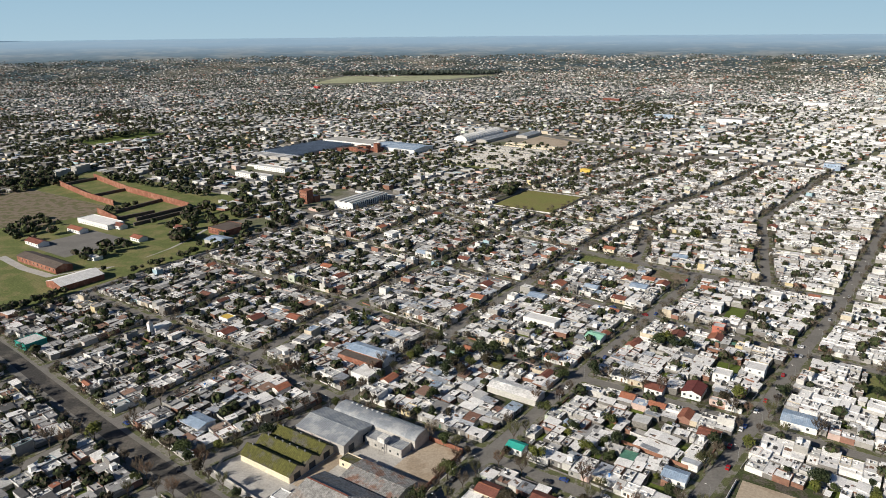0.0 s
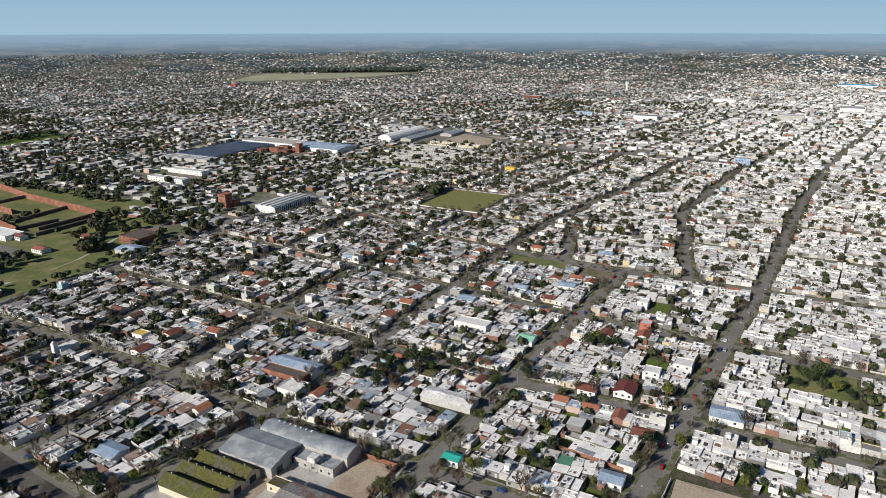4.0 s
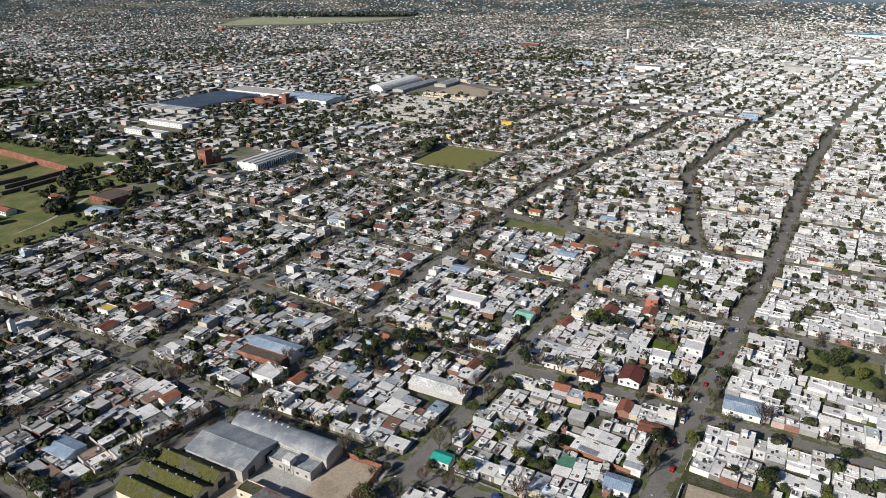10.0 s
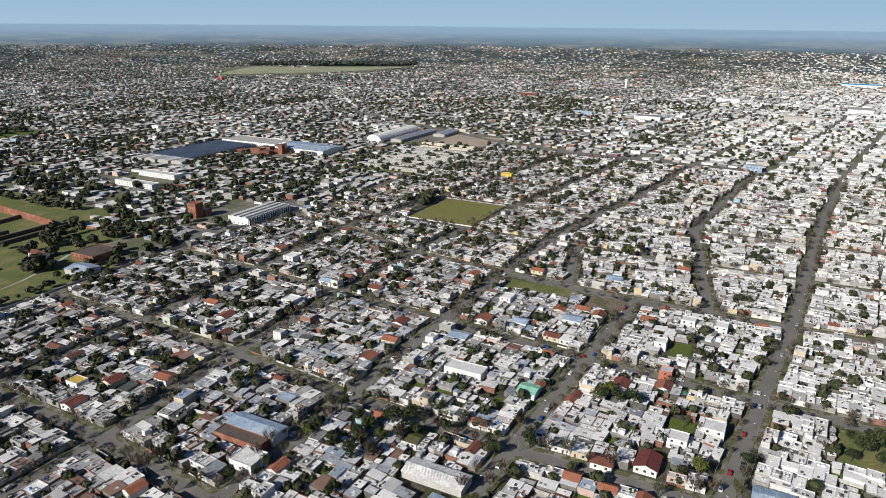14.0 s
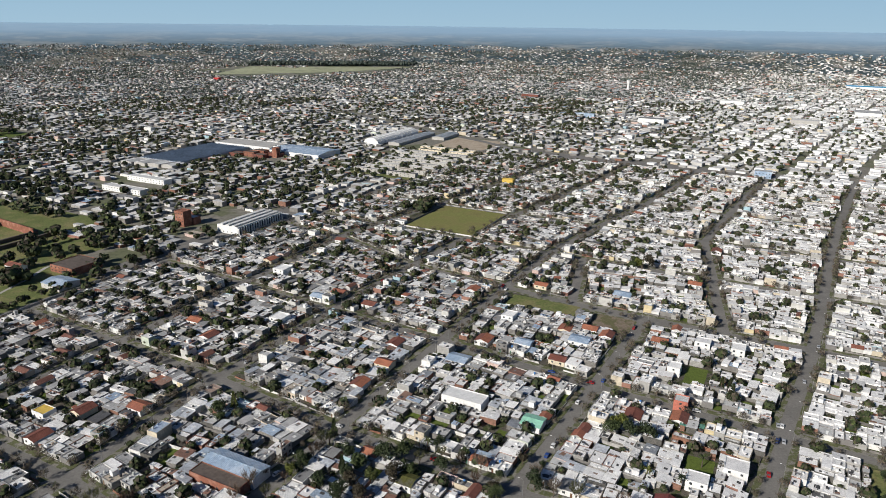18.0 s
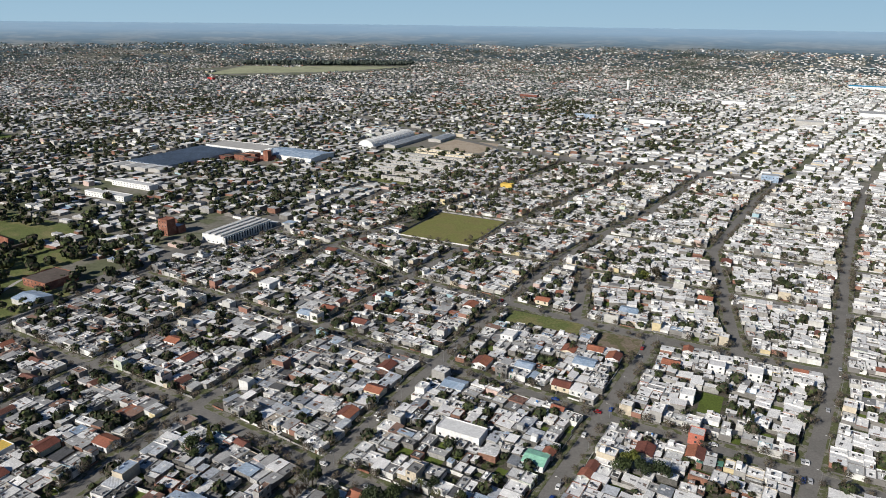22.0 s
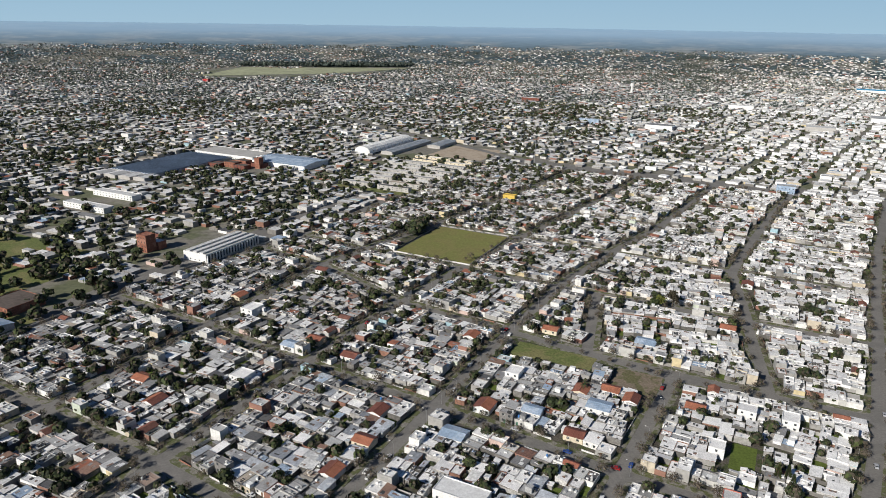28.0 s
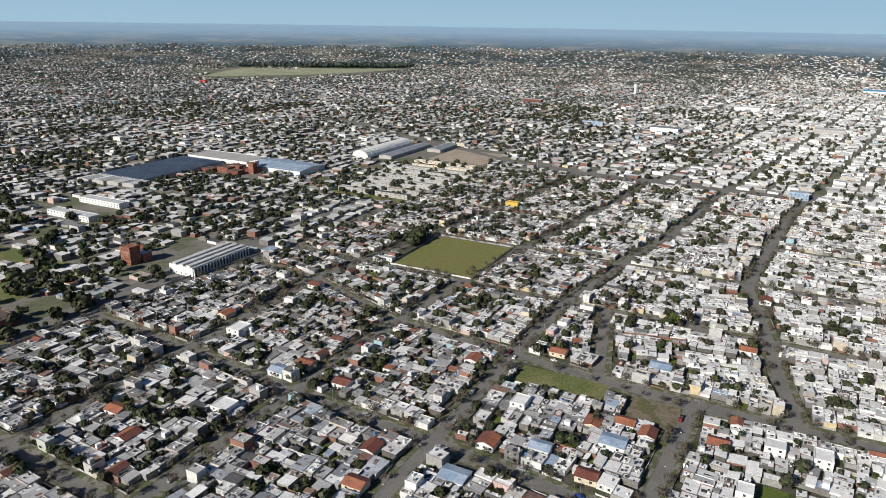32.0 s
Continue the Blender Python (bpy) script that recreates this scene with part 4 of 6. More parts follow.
for pts in ([(-16.7, -13.1), (16.7, -13.1), (8.5, 0), (-13.5, 0)], [(16.7, 13.1), (-16.7, 13.1), (-13.5, 0), (8.5, 0)], [(16.7, -13.1), (16.7, 13.1), (8.5, 0)], [(-16.7, 13.1), (-16.7, -13.1), (-13.5, 0)]):
    w = Shape()
    w.slab([(px_, py_, 11.2 if py_ == 0 else 5.2) for px_, py_ in pts], 0.14)
    part("roof_slope", w, M_OLDSHEET, hall)
w = Shape()
w.stick((-13.5, 0, 11.3), (8.5, 0, 11.3), 0.4, 0.4)
part("ridge_cap", w, M_TILEDARK, hall)
bd = thing("hall_gate", 164.3, -170, "white double gate with a blue panel", "gate", "", 0.15)
for dx, mt in ((-1.6, M_WHITE), (1.6, M_BLUESHEET)):
    w = Shape()
    w.box(dx - 1.5, dx + 1.5, -0.12, 0.02, 0, 3.6)
    part("gate_leaf", w, mt, bd)
for dx in (-3.4, 3.4):
    w = Shape()
    w.box(dx - 0.3, dx + 0.3, -0.16, 0.02, 0, 4.0)
    part("jamb", w, M_WHITE, bd)
shed("rusty_shed", 192, 207, -178, -149, 4.2, 1.4, M_CONC, M_RUST, "low shed under patched rusty sheet roofing", ridge="x")
slabhouse("cream_office", 202, 208, -188, -178.5, 3.6, M_CREAM, M_MOSS, "small cream office with a mossy flat roof")
slabhouse("gate_lodge", 168, 174, -195, -187.5, 3.2, M_WHITE, M_ROOF, "small white gate lodge with a pale roof")
slabhouse("meter_house", 165, 169, -196, -189.5, 2.6, M_CONC, M_ROOF, "squat grey meter house with a flat roof")
low_wall("works_wall", [(233, -223), (176, -235), (168, -231), (165, -195)], 1.3, 0.25, M_CONC, "weathered concrete wall with piers round the works", posts=3.2)
low_wall("yard_wall", [(240.5, -167), (240.5, -147), (209, -146)], 2.2, 0.25, M_BRICK, "brick wall round the sand yard")
tw = thing("tank_tower", 222, -178.5, "green-grey tank on a timber stand", "tank", "", 0.15)
for dx in (-1.6, 1.6):
    for dy in (-1.6, 1.6):
        w = Shape()
        w.box(dx - 0.12, dx + 0.12, dy - 0.12, dy + 0.12, 0, 5.2)
        part("leg", w, M_METAL, tw)
w = Shape()
w.box(-2, 2, -2, 2, 5.2, 7.6)
part("tank", w, M_GARDEN, tw)

# --- the school ---
sheet("school_sand", 246, 289, -36, 14, 0.18, M_SAND, "bare sandy school yard")
sheet("school_court", 261.5, 280, -13, 10, 0.186, M_CONC, "pale concrete games court")
shed("classroom_wing", 245.5, 256.5, -23, -2.5, 3.2, 1.0, M_WHITE, M_BLUESHEET, "long classroom wing with a blue sheet roof", category="school", wins=6)
shed("classroom_annex", 246, 255, -0.5, 11, 3.0, 0.9, M_LIME, M_BLUESHEET, "short annex with lime walls and a blue roof", category="school", wins=3)
slabhouse("school_hall", 256, 290, 15.5, 33, 4.4, M_PINK, M_BROWNROOF, "school hall with a flat brown roof", "school")
shed("school_block", 242, 253, 12, 52, 5.0, 1.4, M_PINK, M_BROWNROOF, "long school block with a brown roof and many windows", category="school", wins=13)
low_wall("school_wall", [(286, -38), (252, -40), (243, -30), (242.5, 12)], 1.8, 0.25, M_WHITE, "pale wall round the school yard", posts=6)

# --- the pool ---
sheet("pool_deck", 200, 227, -38, -2, 0.18, material("deck_tiles", (0.25, 0.17, 0.13), 0.9, fine=1.5, coarse=0.2, vary=0.3), "brown tiled deck round the pool")
pl = thing("swimming_pool", 212.5, -20, "drained swimming pool with a black liner and a blue end", "pool", "", 0.18)
for nm, bx, mt in (("floor", (-12.5, 12.5, -8, 8, 0.005, 0.02), M_BLACK), ("blue_wall", (-12.5, 12.5, 6.6, 8.0, 0.02, 0.06), M_BLUE)):
    w = Shape()
    w.box(*bx)
    part(nm, w, mt, pl)
for bx in ((-13.1, 13.1, 8, 8.5, 0, 0.3), (-13.1, 13.1, -8.5, -8, 0, 0.3), (-13.1, -12.5, -8, 8, 0, 0.3), (12.5, 13.1, -8, 8, 0, 0.3)):
    w = Shape()
    w.box(*bx)
    part("coping", w, M_WHITE, pl)
for (ua, va), (ub, vb) in (((232, -36), (229.5, -17)), ((229, -10), (228, 3))):
    low_wall("green_fence", [(ua, va), (ub, vb)], 1.6, 0.15, M_GREEN, "bright green panel fence along the street", "fence", posts=2.5)
sheet("pool_path", 184, 227, 3, 12, 0.185, M_SAND, "sandy path beside the pool ground")
low_wall("street_wall", [(228, 4), (226, 40)], 1.2, 0.3, M_WHITE, "low white wall along the street by the pool")
slabhouse("pool_house", 185, 196, -40, -26, 4, M_WHITE, M_BLUESHEET, "pool house with a pale blue roof")

# --- buildings that stand out among the houses ---
shed("blue_roofed_works", 286.4, 297, -258, -229.5, 5.0, 1.2, M_WHITE, M_BLUESHEET, "workshop with a blue-grey sheet roof", category="workshop")
slabhouse("brick_workshop", 278.5, 286, -258, -231, 4.8, M_BRICK, M_BROWNROOF, "brick workshop with a dark flat roof", "workshop")
slabhouse("white_store", 266, 277.5, -237, -224.5, 4.6, M_WHITE, M_ROOF, "plain white store with a pale flat roof", "store")
shed("long_grey_shed", 295, 306, -166, -137.5, 3.6, 1.3, M_WALL, M_TIN, "long low shed with a grey tin roof")
slabhouse("white_hall", 386, 396, -192, -169.5, 5.0, M_WHITE, material("white_roof", (0.72, 0.72, 0.71), 0.7, fine=0.8, coarse=0.2, vary=0.15), "white hall with a broad pale roof", "hall")
shed("orange_roofed_house", 455, 465, -205, -196, 3.2, 1.5, M_WHITE, M_TILE, "white corner house with a bright orange tile roof", "y", category="house", wins=3)
slabhouse("yellow_roofed_store", 278, 285, -364, -355, 4.0, M_WHITE, M_YELLOW, "store with a yellow roof")
slabhouse("white_villa", 222, 231, -79.5, -70.5, 5.4, M_WHITE, M_ROOFWHITE, "long white two-storey villa with skylights", "house", storeys=2)
sheet("paved_lot", 157, 189, -108, -92, 0.18, M_CONC, "open concrete lot between houses")
slabhouse("pale_warehouse", 158, 173, -91, -80, 5.2, M_WHITE, M_ROOF, "pale warehouse with a flat blue-grey roof", "warehouse")
slabhouse("grey_flats", 174, 185, -91, -79, 6.4, M_WALL, M_ROOF, "grey two-storey flats beside the concrete lot", "house", storeys=2)
sheet("corner_green", 522, 543, -213, -164, 0.18, M_GRASS, "rough green corner plot")
sheet("dry_plot", 514, 538, -150, -125, 0.18, M_SANDDIM, "dry grassy plot at a street end")
sheet("lawn_a", 467, 489, -84, -73, 0.18, M_LAWN, "small bright lawn among houses")
sheet("lawn_b", 385, 399, -71, -59, 0.18, M_LAWN, "bright lawn behind a white wall")
sheet("orchard", 396, 427, 3, 37, 0.18, M_GRASS, "green orchard plot")
shed("maroon_roofed_house", 346, 359, -78, -68, 3.4, 1.7, M_WHITE, material("maroon_tile", (0.17, 0.05, 0.045), 0.8, fine=2.5, coarse=0.3, vary=0.3), "large house with a maroon gable roof", "y", category="house", wins=3)
# --- the sports field ---
sheet("sports_field", 656, 741, -370, -301, 0.19, M_FIELD, "level green sports field")
low_wall("field_wall", [(654, -372), (743, -372), (743, -299), (654, -299), (654, -372)], 1.2, 0.2, M_GARDEN, "low grey wall round the sports field")
slabhouse("club_house", 658, 664, -385, -372.5, 3.4, M_WHITE, M_ROOF, "small white club house at the field's edge")

# --- brick tower and the white works by the railway ---
bt = slabhouse("brick_tower", 549, 559, -560, -549, 15, M_BRICK, M_BRICK, "square red brick tower block with dark windows", "tower", 0, storeys=4, bays=3)
slabhouse("tower_annex", 559.3, 568, -558, -547, 7, M_BRICK, M_ROOF, "low brick annex below the tower", z=0)
ww = slabhouse("white_works", 554, 616, -512, -487, 7.5, M_WHITE, M_CONC, "long white works with a ribbed side", "works", 0, bays=5)
for i in range(19):
    w = Shape()
    w.box(12.5, 13.6, -30.4 + i * 3.3, -29.6 + i * 3.3, 0, 6.4)
    part("buttress", w, M_WHITE, ww)
    if i < 18:
        w = Shape()
        w.box(12.45, 12.6, -29.5 + i * 3.3, -27.2 + i * 3.3, 0.3, 6.2)
        part("window", w, M_GLASS, ww)
w = Shape()
for i in range(3):
    w.box(-10 + i * 7.4, -6 + i * 7.4, -30, 30, 7.1, 8.3)
part("roof_lantern", w, M_ROOF, ww)

# --- railway land and the park ---
sheet("park_grass", 150, 420, -880, -501, 0.03, M_GRASS, "open park grass beside the railway")
sheet("park_lawn", 421, 530, -960, -560, 0.035, M_GRASS, "grass round the walled ground")
drive = Shape()
course = ((267, -640), (262, -592), (264, -552), (288, -543), (303, -531), (336, -531), (362, -535), (392, -546), (420, -560))
for (ua, va_), (ub, vb_) in zip(course, course[1:]):
    drive.face([(va_, ua - 3.5, 0.05), (vb_, ub - 3.5, 0.05), (vb_, ub + 3.5, 0.05), (va_, ua + 3.5, 0.05)])
setting("park_road", drive, M_CONC, "pale curving park drive")
sheet("parking_lot", 296, 358, -652, -590, 0.06, M_ASPHALT, "grey parking lot in the park")
sheet("worn_meadow", 312, 420, -905, -715, 0.05, M_SANDDIM, "worn dry meadow with bare patches")
shed("brick_barn", 250, 284, -531, -509, 4.4, 2.8, M_BRICK, M_ROOFWHITE, "brick railway barn with a pale grey ribbed roof", "y", category="barn", z=0)
shed("dark_barn", 269, 283, -615, -553, 5.0, 2.0, M_BRICK, M_BROWNROOF, "long red brick barn with a black roof", "x", category="barn", z=0, wins=10)
slabhouse("park_hall", 366, 384, -694, -640, 5.0, M_WHITE, M_ROOFWHITE, "long white park hall with a pale roof", "hall", 0)
for k, (ua, va_, la, lb, lab) in enumerate(((347, -660, 9, 22, "white park wing with a red tile roof"), (303, -650, 10, 24, "low hall with a dark red tile roof"), (377, -636, 8, 12, "small pavilion with a red tile roof"),
                                            (362, -582, 9, 14, "white lodge with a red tile roof"), (404, -575, 8, 16, "long lodge with a red tile roof"))):
    shed("park_pavilion", ua - la / 2, ua + la / 2, va_ - lb / 2, va_ + lb / 2, 3.6, 1.8, M_WHITE, M_TILEDARK if k == 1 else M_TILE, lab, "x", category="pavilion", z=0, group="pavilions of the park", wins=5)
slabhouse("white_kiosk", 304, 312, -570, -558, 3.2, M_WHITE, M_ROOFWHITE, "small white kiosk beside the drive", "kiosk", 0)
shed("blue_canopy", 389, 406, -522, -502, 4.0, 1.5, M_WALL, M_BLUESHEET, "building with a pale blue vaulted roof by the railway", category="hall", z=0)
slabhouse("brick_terrace", 414, 440, -548, -522, 6.0, M_BRICK, M_BROWNROOF, "brick terrace with a dark roof", "house", 0, storeys=2)
low_wall("brick_wall", [(500, -893), (477, -777), (469, -694), (464, -644)], 7.0, 0.8, M_BRICK, "tall red brick wall of the walled ground", z=0)
low_wall("brick_wall", [(452, -890), (433, -794), (427, -729)], 6.5, 0.8, M_BRICK, "tall red brick wall of the walled ground", z=0, posts=9)
low_wall("brick_wall", [(398, -712), (387, -657)], 6.5, 0.8, M_BRICK, "tall red brick wall of the walled ground", z=0, posts=9)
for (ua, va_), (ub, vb_) in (((434, -790), (481, -789)), ((410, -696), (473, -702)), ((392, -667), (432, -661)), ((389, -632), (481, -632)), ((402, -648), (470, -648)), ((452, -884), (498, -884))):
    low_wall("inner_stand", [(ua, va_), (ub, vb_)], 3.4, 2.2, M_BROWNROOF, "dark roofed stand across the walled ground", z=0)
sheet("walled_lawn", 430, 472, -880, -640, 0.06, M_GRASS, "bright grass inside the walled ground")
for ua, va_ in ((470, -945), (505, -958)):
    for q in range(3):
        slabhouse("grey_flats", ua + q * 9, ua + 7 + q * 9, va_ - q * 4, va_ + 14 - q * 4, 10, M_CONC, M_ROOF, "weathered grey block of flats with dark windows", "flats", 0, storeys=3, group="grey flats by the park", bays=4)
low_wall("rail_wall", [(150, -497), (240, -492), (390, -496), (470, -494), (540, -492), (630, -478)], 1.6, 0.3, M_CONC, "grey wall between the road and the railway land", z=0)
sheet("far_green", 665, 815, -1262, -1180, 0.05, M_LAWN, "bright green playing field")

# --- factories and estate beyond ---
fac = thing("sawtooth_factory", 815, -808, "factory under rows of blue sawtooth roofs", "factory", "", 0)
w = Shape()
w.box(-40, 40, -68, 68, 0, 4.5, top=True)
part("wall", w, M_CONC, fac)
for i in range(16):
    w = Shape()
    x0 = -39 + i * 4.9
    w.v = [(x0, -66, 4.5), (x0 + 4.8, -66, 4.5), (x0 + 4.8, -66, 6.2), (x0, 66, 4.5), (x0 + 4.8, 66, 4.5), (x0 + 4.8, 66, 6.2)]
    w.f = [(0, 1, 2), (3, 5, 4), (0, 2, 5, 3), (1, 4, 5, 2)]
    w.m = [0] * 4
    part("sawtooth_roof", w, M_BLUEGREY, fac)
for k in range(4):
    shed("factory_bay", 722 + k * 3, 744 + k * 3, -850 + k * 22, -830 + k * 22, 4.2, 1.2, M_CONC, M_ROOF, "low factory bay with a pale sheet roof", "y", category="factory", z=0, group="front bays of the factory")
slabhouse("white_factory_hall", 890, 932, -845, -738, 6, M_WHITE, M_CONC, "broad white factory hall with a pale roof", "factory", 0)
shed("blue_factory_hall", 878, 930, -728, -640, 6, 2.4, M_WHITE, M_BLUESHEET, "white factory hall with a pale blue roof", "x", category="factory", z=0)
for k, (ua, va_, h_) in enumerate(((838, -768, 5), (846, -748, 7), (842, -728, 5.5), (858, -740, 8), (862, -716, 6))):
    slabhouse("brick_offices", ua, ua + 12, va_, va_ + 19, h_, M_BRICK if k % 2 else M_TILEDARK, M_BROWNROOF, "dark brick factory offices", "factory", 0, storeys=2, group="brick wings of the factory")
slabhouse("brick_stack", 858, 866, -706, -698, 14, M_BRICK, M_BRICK, "square brick stack of the factory", "chimney", 0, storeys=1, bays=1)
slabhouse("white_stack", 868, 876, -712, -704, 14, M_WHITE, M_WHITE, "square white stack beside the brick one", "chimney", 0, storeys=1, bays=1)
dome = thing("arched_hall", 1078, -640, "long white hall with an arched ribbed roof", "hall", "", 0)
for k in range(12):
    w = Shape()
    ya, yb = -64 + k * 10.7, -64 + k * 10.7 + 9.6
    w.arch(ya, yb, 14, 2, 10.0, 8, 0.3, across="x")
    part("roof_bay", w, M_WHITE, dome)
w = Shape()
w.face([(-14 * math.cos(math.pi * i / 8), -64, 2 + 10.0 * math.sin(math.pi * i / 8)) for i in range(9)] + [(14, -64, 0), (-14, -64, 0)])
part("end_wall", w, M_WHITE, dome)
shed("depot_shed", 1030, 1150, -618, -598, 4.5, 1.6, M_CONC, M_STEEL, "long grey depot shed beside the arched hall", "y", category="depot", z=0)
shed("depot_shed", 1112, 1170, -584, -562, 4.5, 1.6, M_CONC, M_STEEL, "long grey depot shed beside the arched hall", "y", category="depot", z=0)
sheet("dirt_lot", 1060, 1150, -556, -470, 0.06, M_SAND, "bare sandy lot by the depot")
sheet("estate_green", 828, 1050, -560, -440, 0.04, M_GRASS, "grass between the estate blocks")
ring_road = Shape()
course = ((1330, -900), (1254, -764), (1187, -619), (1139, -506), (1107, -448), (1085, -357), (1071, -275), (1068, -200), (1068, -90))
for (ua, va_), (ub, vb_) in zip(course, course[1:]):
    ring_road.face([(va_, ua - 7, 0.07), (vb_, ub - 7, 0.07), (vb_, ub + 7, 0.07), (va_, ua + 7, 0.07)])
setting("ring_road", ring_road, M_ASPHALT, "grey ring road past the depot")
for i in range(10):
    for j in range(2):
        u, v = 842 + i * 20, -556 + j * 50 + (i % 3) * 4
        slabhouse("estate_block", u, u + 8, v, v + 42, 5.4, M_CREAM if i > 7 else M_CONC, M_ROOF, "long two-storey block of the housing estate", "flats", 0, storeys=2, group="blocks of the estate", bays=7)
for u, v in ((660, -762), (612, -745)):
    slabhouse("white_terrace", u, u + 12, v, v + 62, 6, M_WHITE, M_ROOF, "long white two-storey terrace", "flats", 0, storeys=2, bays=13)
for u, v, w_, d_, mt in ((1940, -225, 55, 25, M_WHITE), (1815, -695, 45, 18, M_TILEDARK), (1740, -1690, 20, 10, M_RED), (1517, -462, 40, 8, M_BLUESHEET), (1640, -60, 50, 30, M_CONC), (1500, -330, 50, 30, M_WHITE), (1850, 60, 50, 60, M_WHITE)):
    slabhouse("distant_hall", u, u + d_, v, v + w_, 9, mt, M_ROOF, "large hall standing out in the distant town", "hall", 0, bays=5)
mast = thing("radio_mast", 1075, -395, "thin tall radio mast", "mast", "", 0)
w = Shape()
w.tube(0, 0, 0, 42, 0.7, 0.3, 5)
part("pole", w, M_METAL, mast)
mead = Shape()
mead.face([(-1865, 1900, 0.3), (-1580, 2260, 0.3), (-1500, 2650, 0.3), (-2050, 2300, 0.3)])
setting("meadow", mead, material("dry_meadow", (0.36, 0.37, 0.23), 0.95, fine=0.05, coarse=0.01, vary=0.3), "pale green meadow at the far edge of town")
wtw = thing("water_tower", 2180, -503, "white cylindrical water tower", "tower", "", 0)
w = Shape()
w.tube(0, 0, 0, 19, 3.6, 3.6, 14)
part("shaft", w, M_WHITE, wtw)
w = Shape()
w.tube(0, 0, 19, 27, 5.4, 5.4, 14)
part("tank", w, M_WHITE, wtw)
slabhouse("blue_roofed_store", 2590, 2650, 70, 180, 9, M_WHITE, M_BLUE, "far store with a vivid blue roof", "store", 0, bays=4)
slabhouse("yellow_sign_hall", 866, 873, -357, -343, 7, M_YELLOW, M_YELLOW, "hall painted bright yellow", "hall", 0)
slabhouse("blue_sign_shop", 1066, 1078, -88, -68, 9, M_BLUESHEET, M_ROOF, "shop with a blue front", "shop", 0, storeys=2)
slabhouse("teal_store", 184, 197, -440, -427, 4.2, M_TEAL, M_ROOF, "teal-painted store with a grey roof", "store")
SKIPS.append((176, 202, -443, -422))

# --- houses whose roofs stand out by their colour ---
PICKED = ((221, -122, 0), (179, -113, 0), (227, -100, 1), (217, -65, 0), (314, -56, 0), (425, -79, 0), (405, -238, 0), (379, -238, 0), (307, -322, 0), (292, -344, 1), (397, -376, 0), (384, -352, 0),
          (481, -323, 0), (502, -135, 0), (507, -147, 0), (499, -161, 0), (622, -99, 0), (714, -94, 0), (565, -200, 0), (532, -241, 0), (473, -292, 0), (512, -413, 0), (583, -393, 0), (267, -342, 1),
          (457, -152, 1), (430, -246, 1), (510, -104, 0), (417, -100, 1), (344, -91, 1))
for k, (u, v, dark) in enumerate(PICKED):
    a, b = (4.8, 3.9) if k % 2 else (3.9, 4.8)
    shed("tile_roofed_house", u - a, u + a, v - b, v + b, 3.1, 1.25, M_WHITE if k % 3 else M_CREAM, M_TILEDARK if dark else M_TILE, "house with a red-brown tile roof" if dark else "house with an orange clay tile roof",
         "y" if k % 2 else "x", category="house", group="tile-roofed houses", wins=2)
    SKIPS.append((u - a, u + a, v - b, v + b))
for u, v, a, b, mt, lb in ((467, -177, 4, 5, M_BLUESHEET, "blue-grey"), (273, -60, 4, 5, M_BLUESHEET, "pale blue"), (114, -197, 6, 5, M_BLUESHEET, "bright blue"), (467, -331, 4, 5, M_BLUESHEET, "pale blue"),
                           (188, -268, 5, 7, M_BLUESHEET, "pale blue"), (255, -127, 3, 4, M_TEAL, "dark green"), (387, -142, 5, 5, M_MINT, "mint green"), (319, -174, 4, 4, M_MOSS, "mossy green"),
                           (487, -148, 5, 6, M_BLUESHEET, "blue-grey"), (429, -203, 5, 6, M_BLUESHEET, "blue-grey"), (574, -142, 5, 6, M_BLUESHEET, "blue-grey"), (350, -22, 6, 8, M_BLUESHEET, "pale blue-grey")):
    shed("metal_roofed_house", u - a, u + a, v - b, v + b, 3.4, 1.0, M_WHITE, mt, "house under a low " + lb + " metal roof", category="house", group="metal-roofed houses", wins=2)
    SKIPS.append((u - a, u + a, v - b, v + b))
for u, v, a, b in ((498, -199, 5, 4), (517, -80, 4, 4.5), (518, -60, 5, 4), (476, -90, 4, 3.5), (496, -387, 6, 5), (423, -329, 5, 5), (393, -50, 5, 5), (376, -64, 4, 4.5)):
    slabhouse("white_house", u - a, u + a, v - b, v + b, 5.6, M_WHITE, M_ROOFWHITE, "boxy white two-storey house with a flat white roof", "house", storeys=2, group="white two-storey houses")
    SKIPS.append((u - a, u + a, v - b, v + b))
sal = slabhouse("salmon_house", 436, 443, -84, -77, 5.8, M_SALMON, M_ROOF, "salmon-painted two-storey house with a flat roof", "house", storeys=2)
ch = thing("chapel", 244, -384, "small white chapel with a square bell tower", "chapel", "", 0.15)
for bx in ((-3, 3, -2, 10, 0, 4.4), (-1.4, 1.4, -4.8, -2, 0, 8)):
    w = Shape()
    w.box(*bx)
    part("wall", w, M_WHITE, ch)
w = Shape()
w.v = [(-1.6, -5, 8), (1.6, -5, 8), (1.6, -1.8, 8), (-1.6, -1.8, 8), (0, -3.4, 10)]
w.f = [(0, 1, 4), (1, 2, 4), (2, 3, 4), (3, 0, 4)]
w.m = [0] * 4
part("spire", w, M_CONC, ch)
SKIPS += [(436, 443, -84, -77), (237, 259, -389, -379)]
